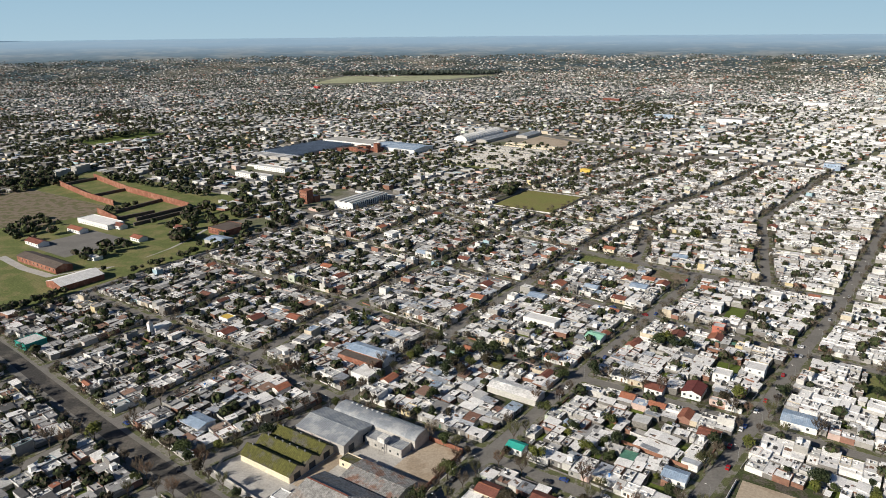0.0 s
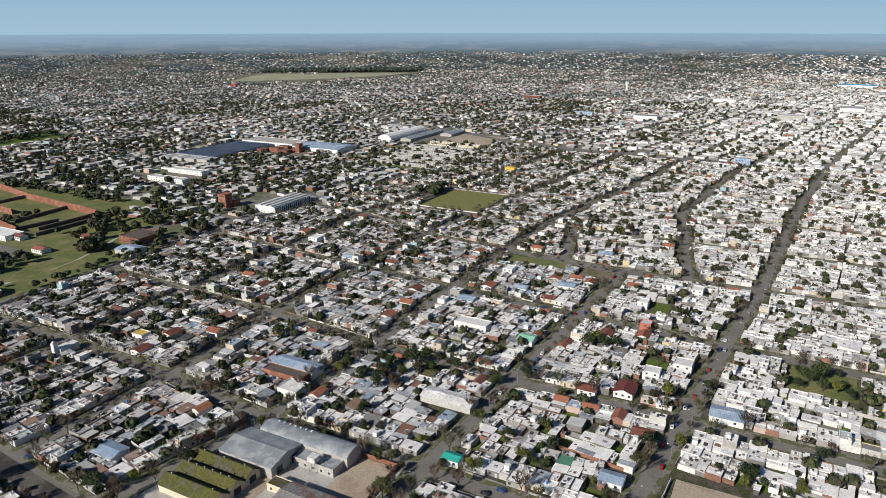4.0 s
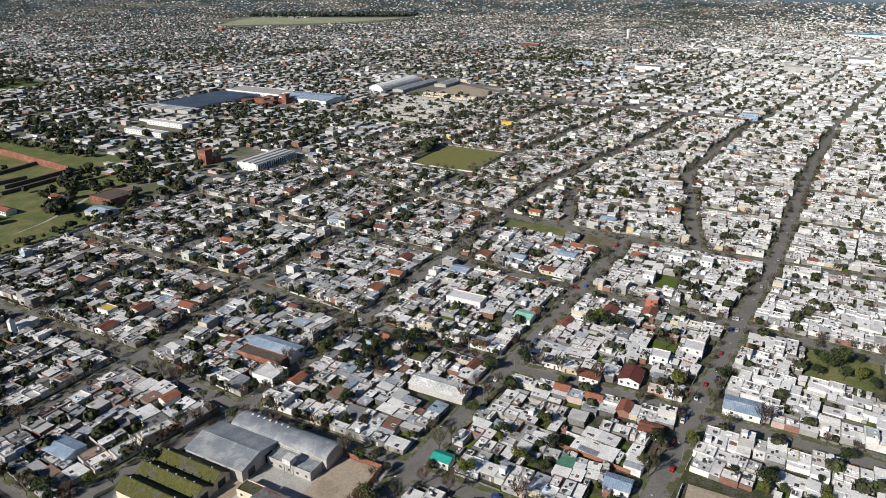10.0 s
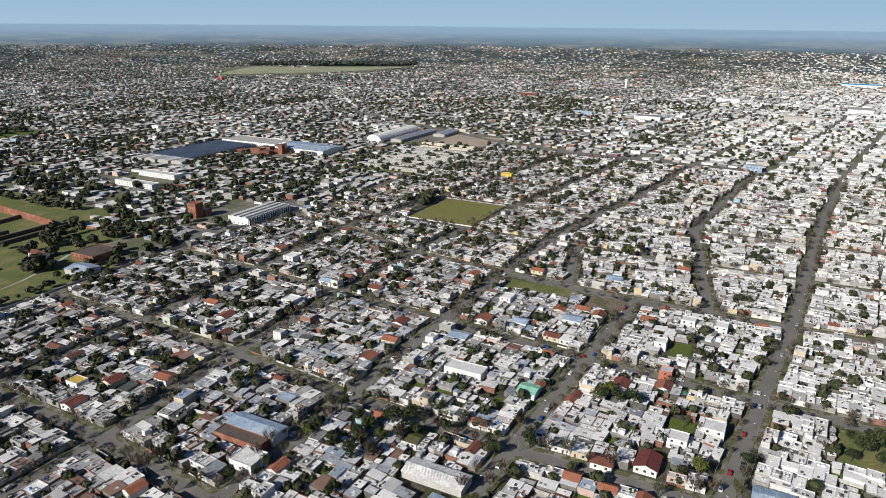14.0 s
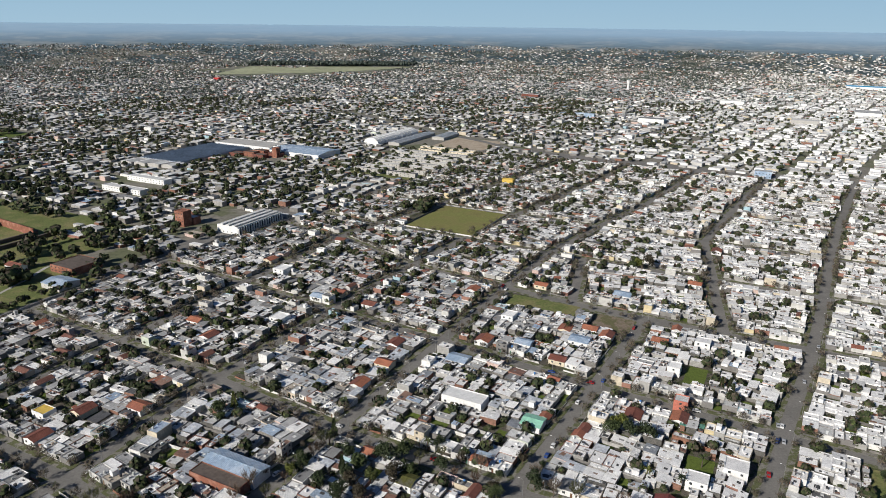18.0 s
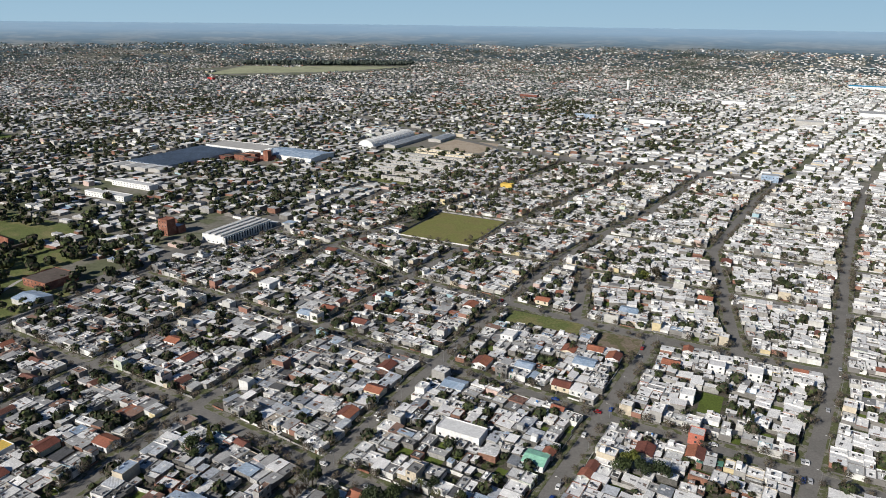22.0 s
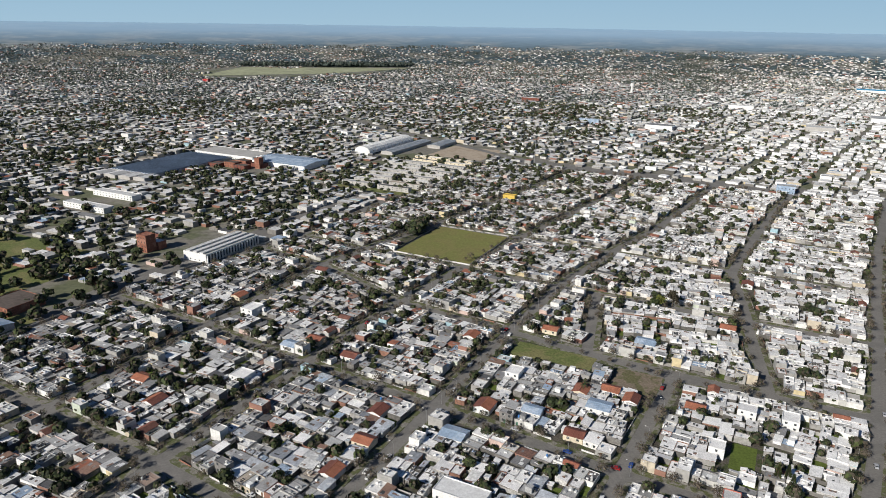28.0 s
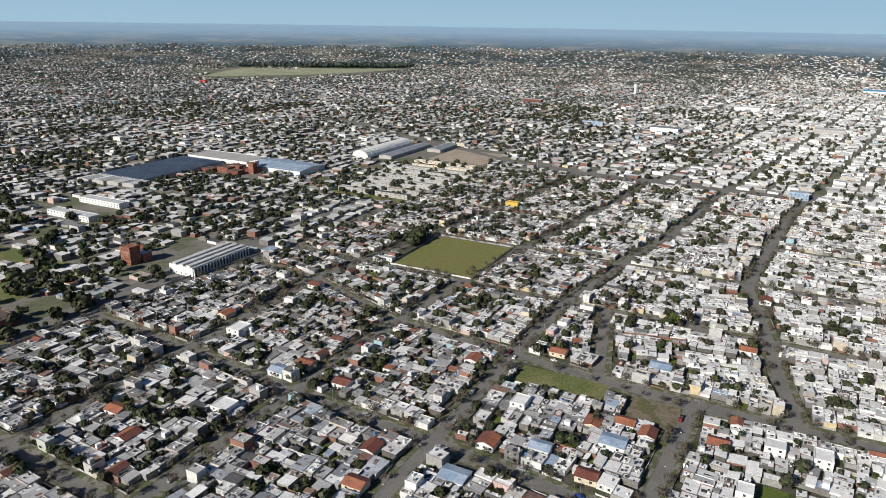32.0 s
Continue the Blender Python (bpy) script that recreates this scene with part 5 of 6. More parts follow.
# ---- blocks ----
rows = (LOWER, AVENUE, CB, CC, CD, CE)
cols = ((RAIL, W1), (W1, W0), (W0, S1), (S1, S2), (S2, S3), (S3, S4), (S4, S5))
NEAREST = {(1, 2), (2, 2), (2, 3), (1, 4), (2, 4), (3, 3), (3, 4), (3, 2), (4, 3)}
for i in range(5):
    for j, (lf, rt) in enumerate(cols):
        block(rows[i], rows[i + 1], lf, rt, 0 if (i, j) in NEAREST else 1, SKIPS, houses=(i, j) != (1, 3), yard=M_CONC if (i, j) == (1, 3) else M_SANDDIM if (i, j) == (1, 5) else M_YARD,
              half0=6.5 if i == 1 else None, half1=7.5 if i == 0 else None)
for lf, rt in ((RAIL, W1), (W1, W0), (W0, S1), (S1, S2B), (S2B, S3X), (S3X, S3), (S3, S4), (S4, S5), (S5, S6)):
    block(CE, CF, lf, rt, 1, SKIPS)
for c0, c1 in ((CF, CG), (CG, CH), (CH, CI), (CI, CJ)):
    for lf, rt in ((RAIL, W1), (W1, W0), (W0, S1), (S1, S3X), (S3X, S3), (S3, S4), (S4, S5), (S5, S6)):
        block(c0, c1, lf, rt, 1, SKIPS)
om = bpy.data.meshes.new("outer_houses")
om.from_pydata(OUTER.v, [], OUTER.f)
for m in (M_WALLFAR, M_ROOFFAR, M_ROOFFAR, M_TILEFAR, M_REARFAR, M_ROOFPALE, M_LAWN, M_CONC, M_ROOFDIMFAR, M_CLUTTER, M_WHITE, M_PATCH):
    om.materials.append(m)
om.polygons.foreach_set("material_index", OUTER.m)
tagged(new("outer_houses", om), "crowded pale houses with flat and tin roofs in the outer blocks", "houses", "", "stuff")

# ---- the far town ----


def rise_at(x, y):
    return float(np.interp(math.hypot(x, y), [q[0] for q in rings], [q[1] for q in rings]))


def far_town(name, cells, label):
    """Houses too far to tell apart: walls and roof tops, each with a tone of its own."""
    rng = np.random.default_rng(len(cells))
    P, F, MI = [], [], []
    k = 0
    for (u, v, w, d, h, tn) in cells:
        c, s_ = math.cos(tn), math.sin(tn)
        base = at(u, v).translation
        q = []
        for px, py in ((-w / 2, -d / 2), (w / 2, -d / 2), (w / 2, d / 2), (-w / 2, d / 2)):
            x, y = px * c - py * s_, px * s_ + py * c
            q.append((base.x + CU * x + SU * y, base.y - SU * x + CU * y))
        z = rise_at(base.x, base.y) - 0.4
        P += [(*p, z) for p in q] + [(*p, z + h) for p in q] + [(*p, z + h) for p in q]
        F += [(k, k + 1, k + 5, k + 4), (k + 1, k + 2, k + 6, k + 5), (k + 2, k + 3, k + 7, k + 6), (k + 3, k, k + 4, k + 7), (k + 8, k + 9, k + 10, k + 11)]
        # Whole houses go white up v: bright haze put into walls and roofs.
        if rng.random() < float(np.interp(v, (-500, 100), (0.0, 0.6))) * (1.0 if u < 2300 else 0.35):
            MI += [3, 3, 3, 3, 3]
        else:
            MI += [0, 0, 0, 0, 3 if rng.random() < white_share(v + 90) else 1] if rng.random() < float(np.interp(v, (-500, 0), (0.35, 0.75))) else [2, 2, 2, 2, 3 if rng.random() < white_share(v + 90) else 1]
        k += 12
    me = bpy.data.meshes.new(name)
    me.from_pydata(P, [], F)
    me.materials.append(M_WALLFAR)
    me.materials.append(M_ROOFFAR)
    me.materials.append(M_REARFAR)
    me.materials.append(M_ROOFPALE)
    me.polygons.foreach_set("material_index", MI)
    return tagged(new(name, me), label, "houses", "", "stuff")


def clumps(name, spots, label, mat, faces, slim=0.8):
    """Tree crowns far off: ragged heaps of leaf faces."""
    rng = np.random.default_rng(len(spots))
    n = len(spots)
    S = np.array(spots)
    cen = np.repeat(S[:, :3], faces, 0)
    rad = np.repeat(S[:, 3], faces)
    d = rng.normal(size=(n * faces, 3))
    d /= np.linalg.norm(d, axis=1)[:, None]
    rr = rad * rng.uniform(0.45, 1.05, n * faces)
    mid = cen + d * rr[:, None] * np.array([1, 1, 0.75])
    mid[:, 2] += rad * 0.85 + 1.0
    size = rad * rng.uniform(0.3, 0.62, n * faces) * min(1.0, (56 / faces) ** 0.5)
    a = rng.normal(size=(n * faces, 3))
    a /= np.linalg.norm(a, axis=1)[:, None]
    b = np.cross(a, d)
    b /= np.linalg.norm(b, axis=1)[:, None] + 1e-9
    a = np.cross(b, d + 0.4 * rng.normal(size=d.shape))
    a /= np.linalg.norm(a, axis=1)[:, None] + 1e-9
    V = np.stack([mid - size[:, None] * a, mid + size[:, None] * (slim * b - 0.3 * a), mid + size[:, None] * a, mid - size[:, None] * (slim * b + 0.2 * a)], 1).reshape(-1, 3)
    me = bpy.data.meshes.new(name)
    me.from_pydata(V.tolist(), [], np.arange(len(V)).reshape(-1, 4).tolist())
    me.materials.append(mat)
    return tagged(new(name, me), label, "trees", "", "stuff")


def in_sight(x, y, margin=180):
    return y > 40 and -0.80 * y - margin < x < 0.78 * y + margin


def lean(u):
    """Beyond the near blocks the street grid swings to higher v."""
    return max(0.0, u - 1060) * 0.17


rng = random.Random(7)
cells, trees_far = [], []
uu = 60
while uu < 5200:
    vv = -4200
    while vv < 2600:
        u1, v1 = uu + 96, vv + 88
        mx = at((uu + u1) / 2, (vv + v1) / 2 + lean((uu + u1) / 2)).translation
        dist = math.hypot(mx.x, mx.y)
        if in_sight(mx.x, mx.y) and dist < 3800:
            thin = 1.0 if dist < 2500 else max(0.42, 1 - (dist - 2500) / 2000)
            small = 1.0 if dist < 2500 else 0.8
            green = rng.choice((0.2, 0.5, 0.7, 1.0, 1.2, 2.2))
            for col in range(5):
                y = uu + 5
                while y < u1 - 6:
                    w = rng.uniform(5, 12)
                    d = rng.uniform(6, 11) if col in (0, 4) else rng.uniform(3.5, 8)
                    cv = vv + (5, 20, 36, 52, 66)[col] + 5 + rng.uniform(-3, 5) + (0 if dist < 2400 else rng.uniform(-12, 12))
                    cu = y + w / 2
                    cv += lean(cu)
                    y += w + rng.choice((0, 0, 0.5, 2, 5))
                    if 60 < cu < 1060 and RAIL(cu) - 4 < cv < (165 if cu < 560 else 340):
                        continue
                    if 1050 < cu < 1340 and -900 < cv < -90 and abs(cu - float(np.interp(cv, [q[1] for q in course], [q[0] for q in course]))) < 15:
                        continue
                    if any(q[0] < cu < q[1] and q[2] < cv < q[3] for q in OPEN):
                        continue
                    p = at(cu, cv).translation
                    if rng.random() < float(np.interp(cv, (-500, 0), (0.82, 0.97))) * thin:
                        cells.append((cu, cv, small * d * float(np.interp(cv, (-500, 0), (1.5, 1.6))), small * w * 0.96, rng.uniform(2.0, 3.2) + (2.6 if rng.random() < 0.12 else 0), rng.uniform(-0.05, 0.05) - (0.17 if cu > 1060 else 0)))
                    for _ in range(int(rng.random() + 0.85 * green * float(np.interp(cv, (-1500, -500, 0, 300), (1.35, 1.0, 0.36, 0.2))) * (1.0 if dist < 2600 else 0.8 if cv < -600 else 1.9))):
                        p2 = at(cu + rng.uniform(-4, 4), cv + rng.uniform(-9, 9)).translation
                        big = 1.0
                        trees_far.append((p2.x, p2.y, rise_at(p2.x, p2.y), rng.uniform(1.4, 3.9) * big))
        vv += 88
    uu += 96
for _ in range(800):
    w = rng.random()
    p = at(2320 + 380 * w + rng.uniform(0, 70), -2085 + 540 * w + rng.uniform(-10, 10)).translation
    trees_far.append((p.x, p.y, rise_at(p.x, p.y), rng.uniform(7, 12)))
# the dark wood behind the meadow, and the trees of the park and of the walled ground
for n, (ua, ub, va, vb, lo, hi) in ((46, (470, 545, -640, -500, 2.5, 5.5)), (22, (400, 470, -625, -555, 3, 6)), (16, (376, 392, -558, -538, 4, 7)), (14, (300, 345, -590, -560, 3, 5)), (14, (296, 330, -720, -664, 3, 5)), (12, (400, 440, -712, -695, 2.5, 4)), (14, (326, 352, -740, -690, 2, 4)), (26, (505, 520, -890, -660, 3, 5)),
                                    (50, (500, 640, -900, -640, 3, 6)), (40, (200, 250, -505, -500, 2, 3)), (110, (830, 1045, -560, -440, 1.8, 4)), (40, (300, 480, -505, -500, 1.5, 3)),
                                    (14, (290, 480, -530, -502, 2, 4.5)), (16, (700, 742, -398, -376, 3.5, 6)), (60, (400, 480, -960, -890, 3, 6)), (70, (640, 810, -1230, -1205, 3, 6))):
    for _ in range(n):
        p = at(rng.uniform(ua, ub), rng.uniform(va, vb)).translation
        trees_far.append((p.x, p.y, rise_at(p.x, p.y), rng.uniform(lo, hi)))
far_town("distant_houses", cells, "pale flat-roofed houses crowded into the distant town")
close = [t for t in trees_far if math.hypot(t[0], t[1]) < 1300]
clumps("middle_trees", close, "dark green trees between the houses of the middle town", M_LEAFFAR, 90)
clumps("distant_trees", [t for t in trees_far if 1300 <= math.hypot(t[0], t[1]) < 1900], "dark green trees scattered through the distant town", M_LEAFFAR, 22)
clumps("horizon_trees", [t for t in trees_far if math.hypot(t[0], t[1]) >= 1900], "trees at the far edge of town, haze mixed into their green", M_LEAFDIST, 10)
# ---- trees ----


def leafy_tree(height, spread, seed, leaves=1000, mat=M_LEAF, low=0.28):
    """A tapered trunk, limbs, and a crown of many small leaf faces in uneven lobes."""
    rng = random.Random(seed)
    t = Shape()
    t.tube(0, 0, 0, height * 0.35, 0.05 * height * 0.6, 0.03 * height * 0.6, 7)
    lobes = []
    for i in range(7):
        a = rng.uniform(0, 6.28)
        q = rng.uniform(0.15, 0.75) * spread
        z = rng.uniform(low + 0.22, 0.86) * height
        lobes.append((q * math.cos(a), q * math.sin(a), z, rng.uniform(0.38, 0.62) * spread))
        t.stick((0, 0, height * 0.3), (q * math.cos(a), q * math.sin(a), z), 0.12, 0.03)
    lobes.append((0, 0, height * 0.78, spread * 0.55))
    c = Shape()
    for _ in range(leaves):
        x, y, z, r_ = rng.choice(lobes)
        d = Vector((rng.gauss(0, 1), rng.gauss(0, 1), rng.gauss(0, 1))).normalized()
        p = Vector((x, y, z)) + d * r_ * rng.uniform(0.6, 1.08)
        n = (d + Vector((rng.gauss(0, 0.5), rng.gauss(0, 0.5), rng.gauss(0, 0.5)))).normalized()
        e = n.orthogonal().normalized()
        f = n.cross(e)
        s = rng.uniform(0.2, 0.38) * (0.6 + 0.08 * height)
        c.face([tuple(p + e * s), tuple(p + f * s * 0.7), tuple(p - e * s * 0.9), tuple(p - f * s * 0.6)])
    return t, c, mat


def bare_tree(height, spread, seed):
    """A leafless street tree: trunk, limbs and a haze of twigs."""
    rng = random.Random(seed)
    t, c = Shape(), Shape()
    t.tube(0, 0, 0, height * 0.3, 0.2, 0.14, 6)
    for i in range(7):
        a = i * 0.9 + rng.uniform(-0.3, 0.3)
        p1 = (0.4 * spread * math.cos(a), 0.4 * spread * math.sin(a), height * rng.uniform(0.5, 0.65))
        t.stick((0, 0, height * 0.27), p1, 0.11, 0.06)
        for k in range(5):
            b = a + rng.uniform(-0.8, 0.8)
            q = rng.uniform(0.5, 1.0) * spread
            p2 = (q * math.cos(b), q * math.sin(b), height * rng.uniform(0.65, 1.0))
            c.stick(p1, p2, 0.08, 0.04)
            for m_ in range(6):
                w = rng.uniform(0.4, 1.0)
                p3 = [p1[i_] + (p2[i_] - p1[i_]) * w for i_ in range(3)]
                p4 = (p3[0] + rng.uniform(-1, 1) * 0.35 * spread, p3[1] + rng.uniform(-1, 1) * 0.35 * spread, p3[2] + rng.uniform(0.1, 0.25) * height)
                c.stick(p3, p4, 0.06, 0.025)
    return t, c, M_TWIG


def palm_tree(height, seed):
    rng = random.Random(seed)
    t, c = Shape(), Shape()
    t.tube(0, 0, 0, height, 0.35, 0.25, 7)
    for i in range(22):
        a, up = rng.uniform(0, 6.28), rng.uniform(-0.2, 1.2)
        pts = []
        for k in range(5):
            q = k * 0.7
            pts.append((q * math.cos(a), q * math.sin(a), height + up * q - 0.22 * q * q))
        for k in range(4):
            wv = 0.35 * (1 - k / 5)
            sx, sy = -math.sin(a) * wv, math.cos(a) * wv
            p, q = pts[k], pts[k + 1]
            c.face([(p[0] - sx, p[1] - sy, p[2] - 0.1), (p[0] + sx, p[1] + sy, p[2] - 0.1), (q[0] + sx * 0.7, q[1] + sy * 0.7, q[2] - 0.1), (q[0] - sx * 0.7, q[1] - sy * 0.7, q[2] - 0.1)])
    return t, c, M_LEAF


def conifer(height, seed):
    rng = random.Random(seed)
    t, c = Shape(), Shape()
    t.tube(0, 0, 0, height * 0.9, 0.25, 0.05, 6)
    for _ in range(380):
        z = rng.uniform(0.06, 1.0)
        q = (1 - z) * height * 0.17 * rng.uniform(0.7, 1.1) + 0.15
        a = rng.uniform(0, 6.28)
        p = Vector((q * math.cos(a), q * math.sin(a), z * height))
        e = Vector((math.cos(a), math.sin(a), 0.5)).normalized() * 0.5
        f = Vector((-math.sin(a), math.cos(a), rng.uniform(-0.3, 0.3))) * 0.4
        c.face([tuple(p + e), tuple(p + f), tuple(p - e), tuple(p - f)])
    return t, c, M_LEAF


def template(name, made, label, group, category="tree"):
    t, c, mat = made
    ob = tagged(new(name), label, category, group)
    part("trunk", t, M_BARK, ob)
    part("crown", c, mat, ob)
    return ob


LEAFY = [template("leafy_tree", leafy_tree(h, s, k), "dark green leafy tree with a ragged crown in a yard", "garden trees") for k, (h, s) in enumerate(((6.5, 3.0), (5.5, 2.6), (8.0, 3.6), (4.6, 2.2)))]
BARE = [template("bare_street_tree", bare_tree(h, s, k), "leafless grey-brown street tree on the pavement", "street trees") for k, (h, s) in enumerate(((7.0, 2.7), (6.0, 2.4), (8.5, 3.2)))]
PALM = template("palm_tree", palm_tree(6.5, 1), "green palm tree with arching fronds", "palms")
CONE = template("conifer", conifer(12, 1), "tall dark conifer among houses", "conifers")
for k, ob in enumerate(LEAFY + BARE + [PALM, CONE]):
    ob.matrix_world = at(300 + 4 * k, -226 + 5.2, 0.15)


def plant(src, u, v, rng, lo=0.75, hi=1.25, z=0.15):
    ob = copy_thing(src, at(u, v, z, rng.uniform(0, 360)))
    q = rng.uniform(lo, hi)
    ob.scale = (q * rng.uniform(0.9, 1.1), q * rng.uniform(0.9, 1.1), q)
    return ob


rng = random.Random(21)


def nearness(u, v):
    p = at(u, v).translation
    return math.hypot(p.x - 20, p.y - 110)


spots = sorted(STREET_SPOTS, key=lambda q: nearness(*q))
spots = [q for q in spots if in_sight(at(*q).translation.x, at(*q).translation.y, 60)]
for u, v in spots[:300]:
    plant(rng.choice(BARE) if rng.random() < 0.76 else rng.choice(LEAFY), u, v, rng, 0.75, 1.25)
yards = sorted(YARD_SPOTS, key=lambda q: nearness(*q))
yards = [q for q in yards if in_sight(at(*q).translation.x, at(*q).translation.y, 60)]
for u, v in yards[:185]:
    plant(rng.choice(LEAFY), u, v, rng, 0.4, 1.2)


def spread(list_, lo, hi, keep):
    out = []
    for u, v in list_:
        if rng.random() < keep:
            p = at(u, v).translation
            out.append((p.x, p.y, 0.15, lo + (hi - lo) * rng.random() ** 1.6))
    return out


clumps("outer_street_trees", spread(spots[300:], 1.7, 3.6, 0.9), "leafless brown trees along the outer streets", M_TWIGFAR, 110, 0.16)
clumps("outer_yard_trees", spread(yards[185:], 1.1, 3.8, 0.97), "dark green trees in the yards of the outer blocks", M_LEAFFAR, 120)
for u, v in [(231 + k % 3, -40 + k * 6.3) for k in range(14)] + [(241.5, -36 + k * 7) for k in range(11)] + [(186 + k * 8, -45) for k in range(6)] + [(170 + k * 9, -144.5) for k in range(8)] + [(187 + k * 8, 16 + 5 * (k % 3)) for k in range(5)]:
    plant(rng.choice(BARE), u + rng.uniform(-1, 1), v + rng.uniform(-1, 1), rng, 0.8, 1.2)
for u, v, q in ((320, -282, 1.3), (317, -278, 1.1), (310, -198, 1.4), (306, -194, 1.2), (313, -189, 1.3), (349, -174, 1.0), (346, -160, 1.1), (318, -180, 1.2), (324, -176, 1.1), (300, -186, 1.1),
                (300, -206, 1.5), (318, -197, 1.6), (327, -190, 1.4), (296, -193, 1.3), (333, -184, 1.3), (322, -206, 1.2), (414, 19, 1.9), (408, 12, 1.4), (404, 27, 1.3), (641, -145, 1.6), (646, -138, 1.5), (636, -150, 1.4), (676, -50, 1.3), (404, -104, 1.3), (399, -98, 1.3), (396, -106, 1.2), (401, -90, 1.2),
                (400, 8, 0.8), (402, 20, 1.0), (410, 30, 0.9), (418, 8, 0.8), (422, 28, 1.0), (423, 16, 0.7), (399, 33, 0.8), (352, -58, 1.1), (356, -52, 1.2), (214, -43, 1.2), (222, -42, 1.2), (206, -43, 1.3), (226, -24, 0.8), (225, -14, 0.9), (176, -178, 0.8), (200, -143, 1.2), (190, -145, 1.2), (182, -147, 1.0)):
    ob = plant(rng.choice(LEAFY[:3]), u, v, rng, 1, 1.05)
    ob.scale = (q, q, q)
for u, v in ((372, -70), (372, -84), (345, -178), (392, -64), (500, -160), (520, -95)):
    plant(PALM, u, v, rng, 0.8, 1.0)
for u, v, q in ((466, -64, 0.8), (463, -58, 0.7), (468, -60, 0.75), (313, -203, 0.8), (331, -282, 0.8)):
    ob = plant(CONE, u, v, rng)
    ob.scale = (q * 1.2, q * 1.2, q)

# ---- cars ----


def car():
    ob = tagged(new("car"), "small saloon car parked at the kerb", "car", "cars in the streets")
    b = Shape()
    prof = ((-2.05, 0.35), (-2.1, 0.75), (-1.5, 0.9), (-0.95, 1.4), (0.55, 1.42), (1.15, 0.95), (2.0, 0.82), (2.08, 0.4))
    for k in range(len(prof) - 1):
        (ya, za), (yb, zb) = prof[k], prof[k + 1]
        b.face([(-0.82, ya, za), (0.82, ya, za), (0.82, yb, zb), (-0.82, yb, zb)])
    for sx in (-0.82, 0.82):
        b.face([(sx, y, z) for y, z in prof])
    body = part("body", fixed(b.mesh("body", M_CAR)), M_CAR, ob)
    for ya, za, yb, zb in ((-1.45, 0.94, -1.0, 1.36), (0.62, 1.38, 1.1, 1.0)):
        g_ = Shape()
        g_.face([(-0.7, ya, za + 0.03), (0.7, ya, za + 0.03), (0.66, yb, zb + 0.03), (-0.66, yb, zb + 0.03)])
        part("windscreen", g_, M_GLASS, body)
    for sx in (-0.835, 0.835):
        g_ = Shape()
        g_.face([(sx, -1.2, 0.95), (sx, 0.9, 0.95), (sx, 0.5, 1.33), (sx, -0.9, 1.33)])
        part("side_window", g_, M_GLASS, body)
    for sx in (-0.8, 0.8):
        for y in (-1.3, 1.3):
            w = Shape()
            k = 10
            ring = [(0.32 * math.cos(6.2832 * i / k), 0.32 * math.sin(6.2832 * i / k)) for i in range(k)]
            w.v = [(sx - 0.1, y + c_, 0.32 + s_) for c_, s_ in ring] + [(sx + 0.1, y + c_, 0.32 + s_) for c_, s_ in ring]
            w.f = [tuple(range(k)), tuple(range(2 * k - 1, k - 1, -1))] + [(i, (i + 1) % k, k + (i + 1) % k, k + i) for i in range(k)]
            w.m = [0] * len(w.f)
            part("wheel", w, M_TYRE, ob)
    return ob


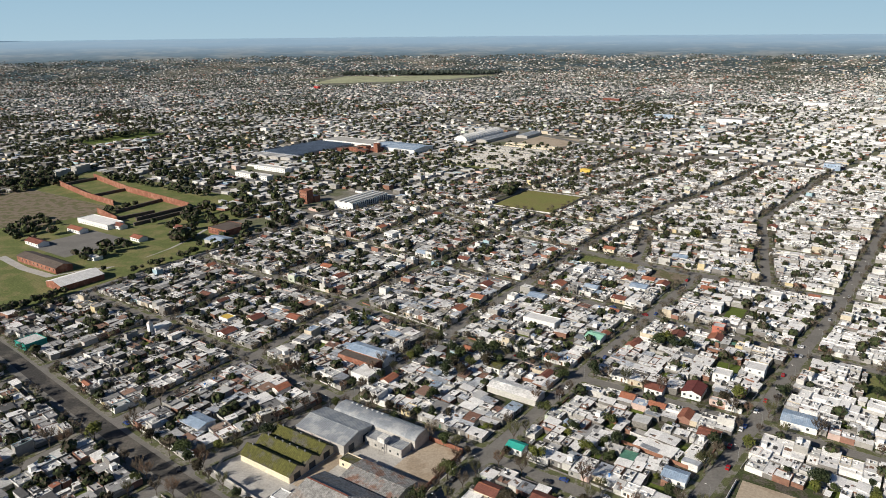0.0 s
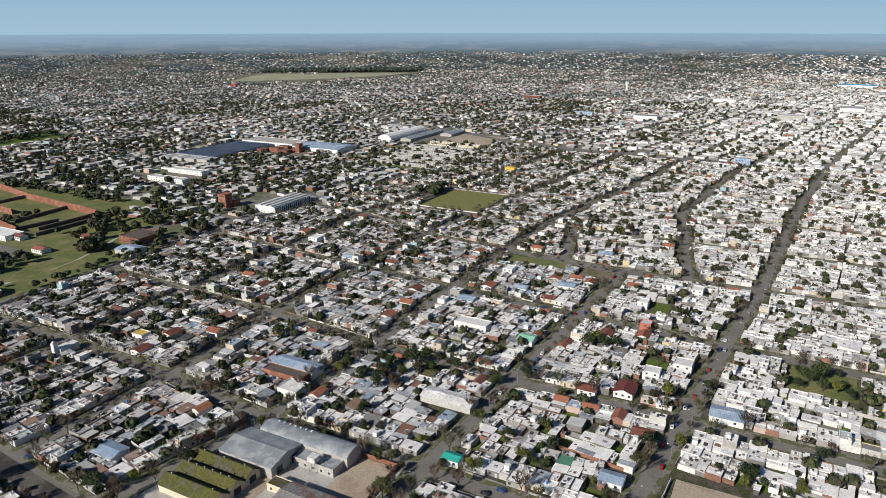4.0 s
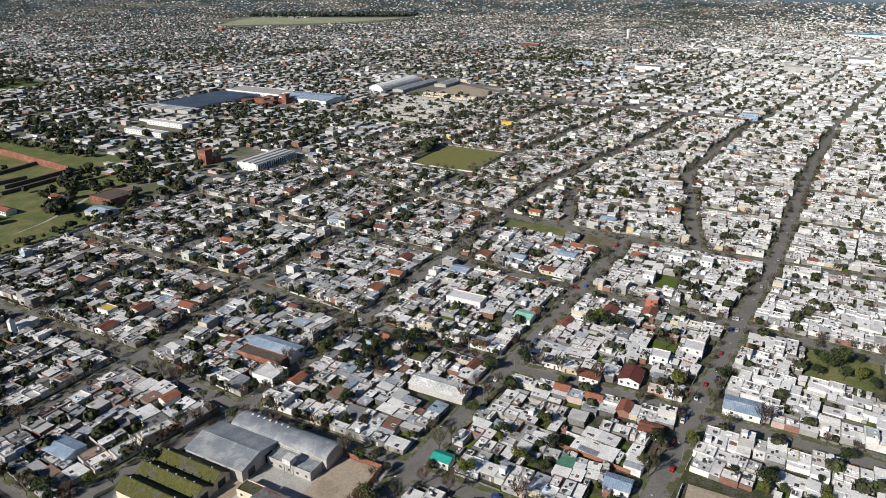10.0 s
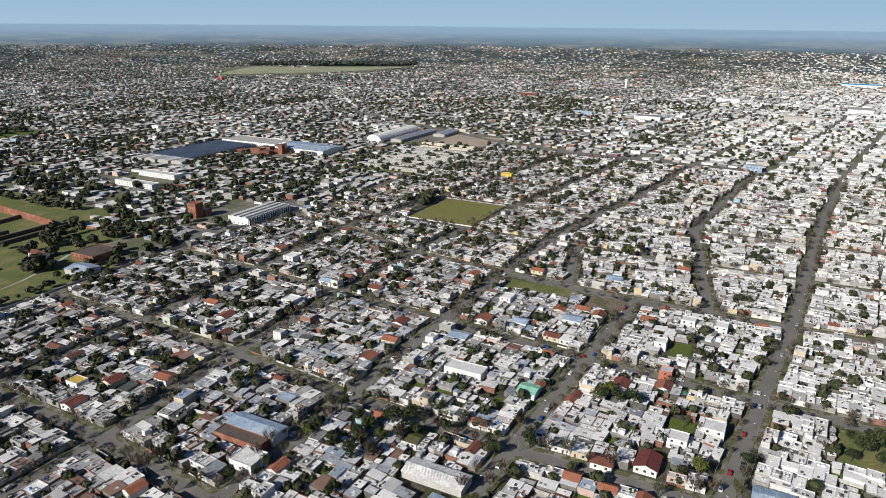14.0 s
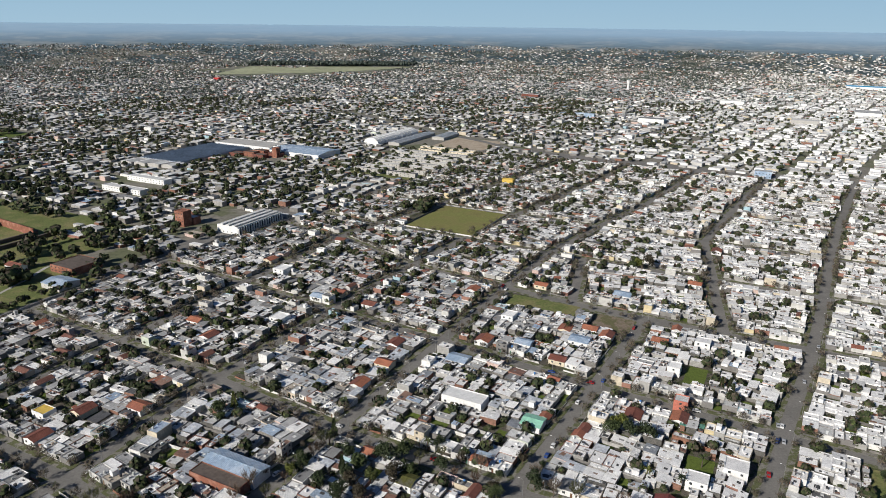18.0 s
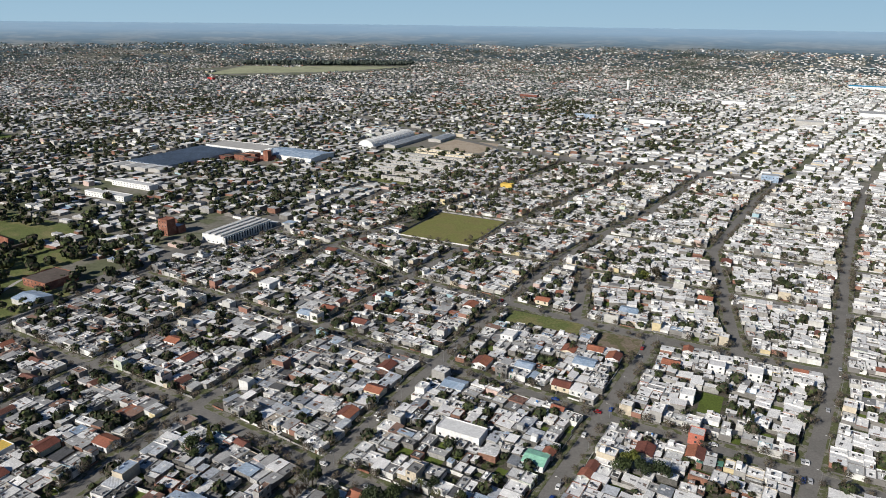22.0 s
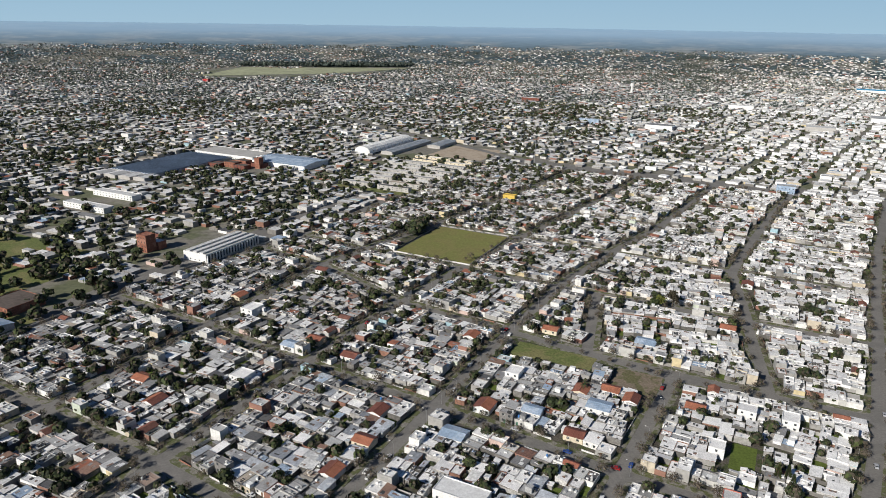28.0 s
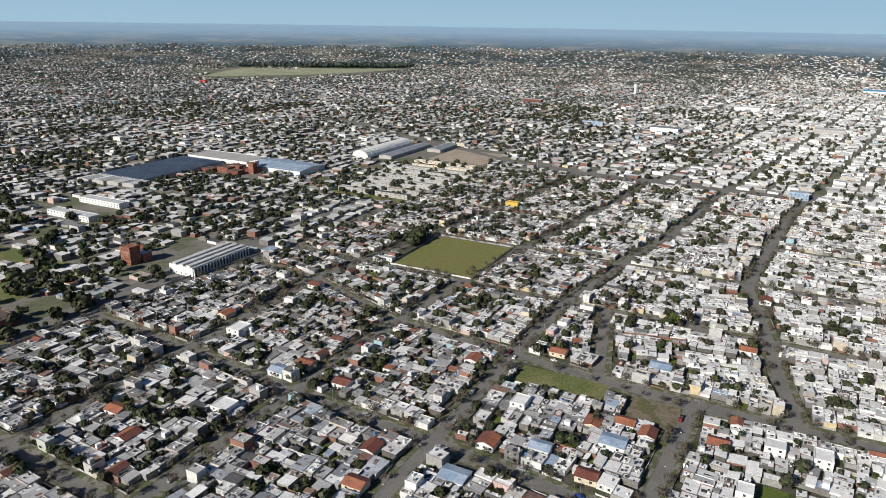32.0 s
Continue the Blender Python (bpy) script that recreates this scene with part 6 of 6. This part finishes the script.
CAR = car()
CAR.matrix_world = at(160.5, -245.5, 0.03, 62)
for u, v, tn in ((252, -49, 5), (235, 21, 92), (234, 30, 92), (235, 7, 90), (236, 14, 91), (233, 40, 92), (330, -45, 5), (232, -47.5, 6), (262, -224, 2), (249, -190, 90), (299, -228, 1), (388, -226, 0),
                 (419, -129, 2), (376, -128, 2), (322, -132, 2), (470, -223, 1), (503, -227, 0), (338, -200, 90), (339, -100, 91), (450, -180, 89), (453, -90, 92), (520, -311, 0), (480, -309, 0),
                 (400, -37, 4), (431, -32, 4), (365, -40, 3), (556, -200, 90), (558, -60, 92), (590, -82, -6), (612, -86, -8), (640, -220, 3), (245, -270, 92), (352, -260, 90), (300, -307, 2), (173, -160, 91), (170, -300, 88),
                 (247, -100, 91), (243, -80, 91), (465, -350, 85), (580, -227, 0), (445, -35, 4), (500, -24, 4)):
    copy_thing(CAR, at(u, v, 0.025, tn))

rng = random.Random(12)
for k in range(44):
    fn = rng.choice((S1, S2, S3, W0, S4))
    cu = rng.uniform(200, 560)
    copy_thing(CAR, at(cu, fn(cu) + rng.choice((-2.4, 2.4)), 0.025, rng.choice((0, 180)) + rng.uniform(-2, 2)))
for k in range(14):
    cr, cv = rng.choice((CB, CC, CD)), rng.uniform(-300, -40)
    copy_thing(CAR, at(cr(cv) + rng.choice((-2.2, 2.2)), cv, 0.025, 90 + rng.uniform(-3, 3)))

# ---- street lamps and poles ----


def street_lamp():
    ob = tagged(new("street_lamp"), "grey metal street lamp with a curved arm", "street lamp", "street lamps")
    p = Shape()
    p.tube(0, 0, 0, 7.5, 0.11, 0.07, 6)
    part("pole", p, M_METAL, ob)
    a = Shape()
    a.stick((0, 0, 7.4), (0.8, 0, 8.1), 0.06, 0.05)
    a.stick((0.8, 0, 8.1), (1.9, 0, 8.2), 0.05, 0.04)
    part("arm", a, M_METAL, ob)
    h = Shape()
    h.box(1.7, 2.4, -0.14, 0.14, 8.1, 8.26, bottom=True)
    part("lamp_head", h, M_WHITE, ob)
    return ob


LAMP = street_lamp()
LAMP.matrix_world = at(165, -237, 0.15, 200)
rng = random.Random(5)
for fn, lo in ((S1, 200), (S2, 200), (S3, 200), (W0, 240)):
    uu = lo
    while uu < 640:
        if not (fn is S2 and uu > 550):
            copy_thing(LAMP, at(uu, fn(uu) + HALF + 0.6, 0.15, 180 + rng.uniform(-4, 4)))
        uu += rng.uniform(30, 36)
for cr in (CB, CC, CD, CE):
    for cv in range(-290, -60, 34):
        cu = cr(cv)
        copy_thing(LAMP, at(cu + HALF + 0.6, cv + rng.uniform(-3, 3), 0.15, -90))
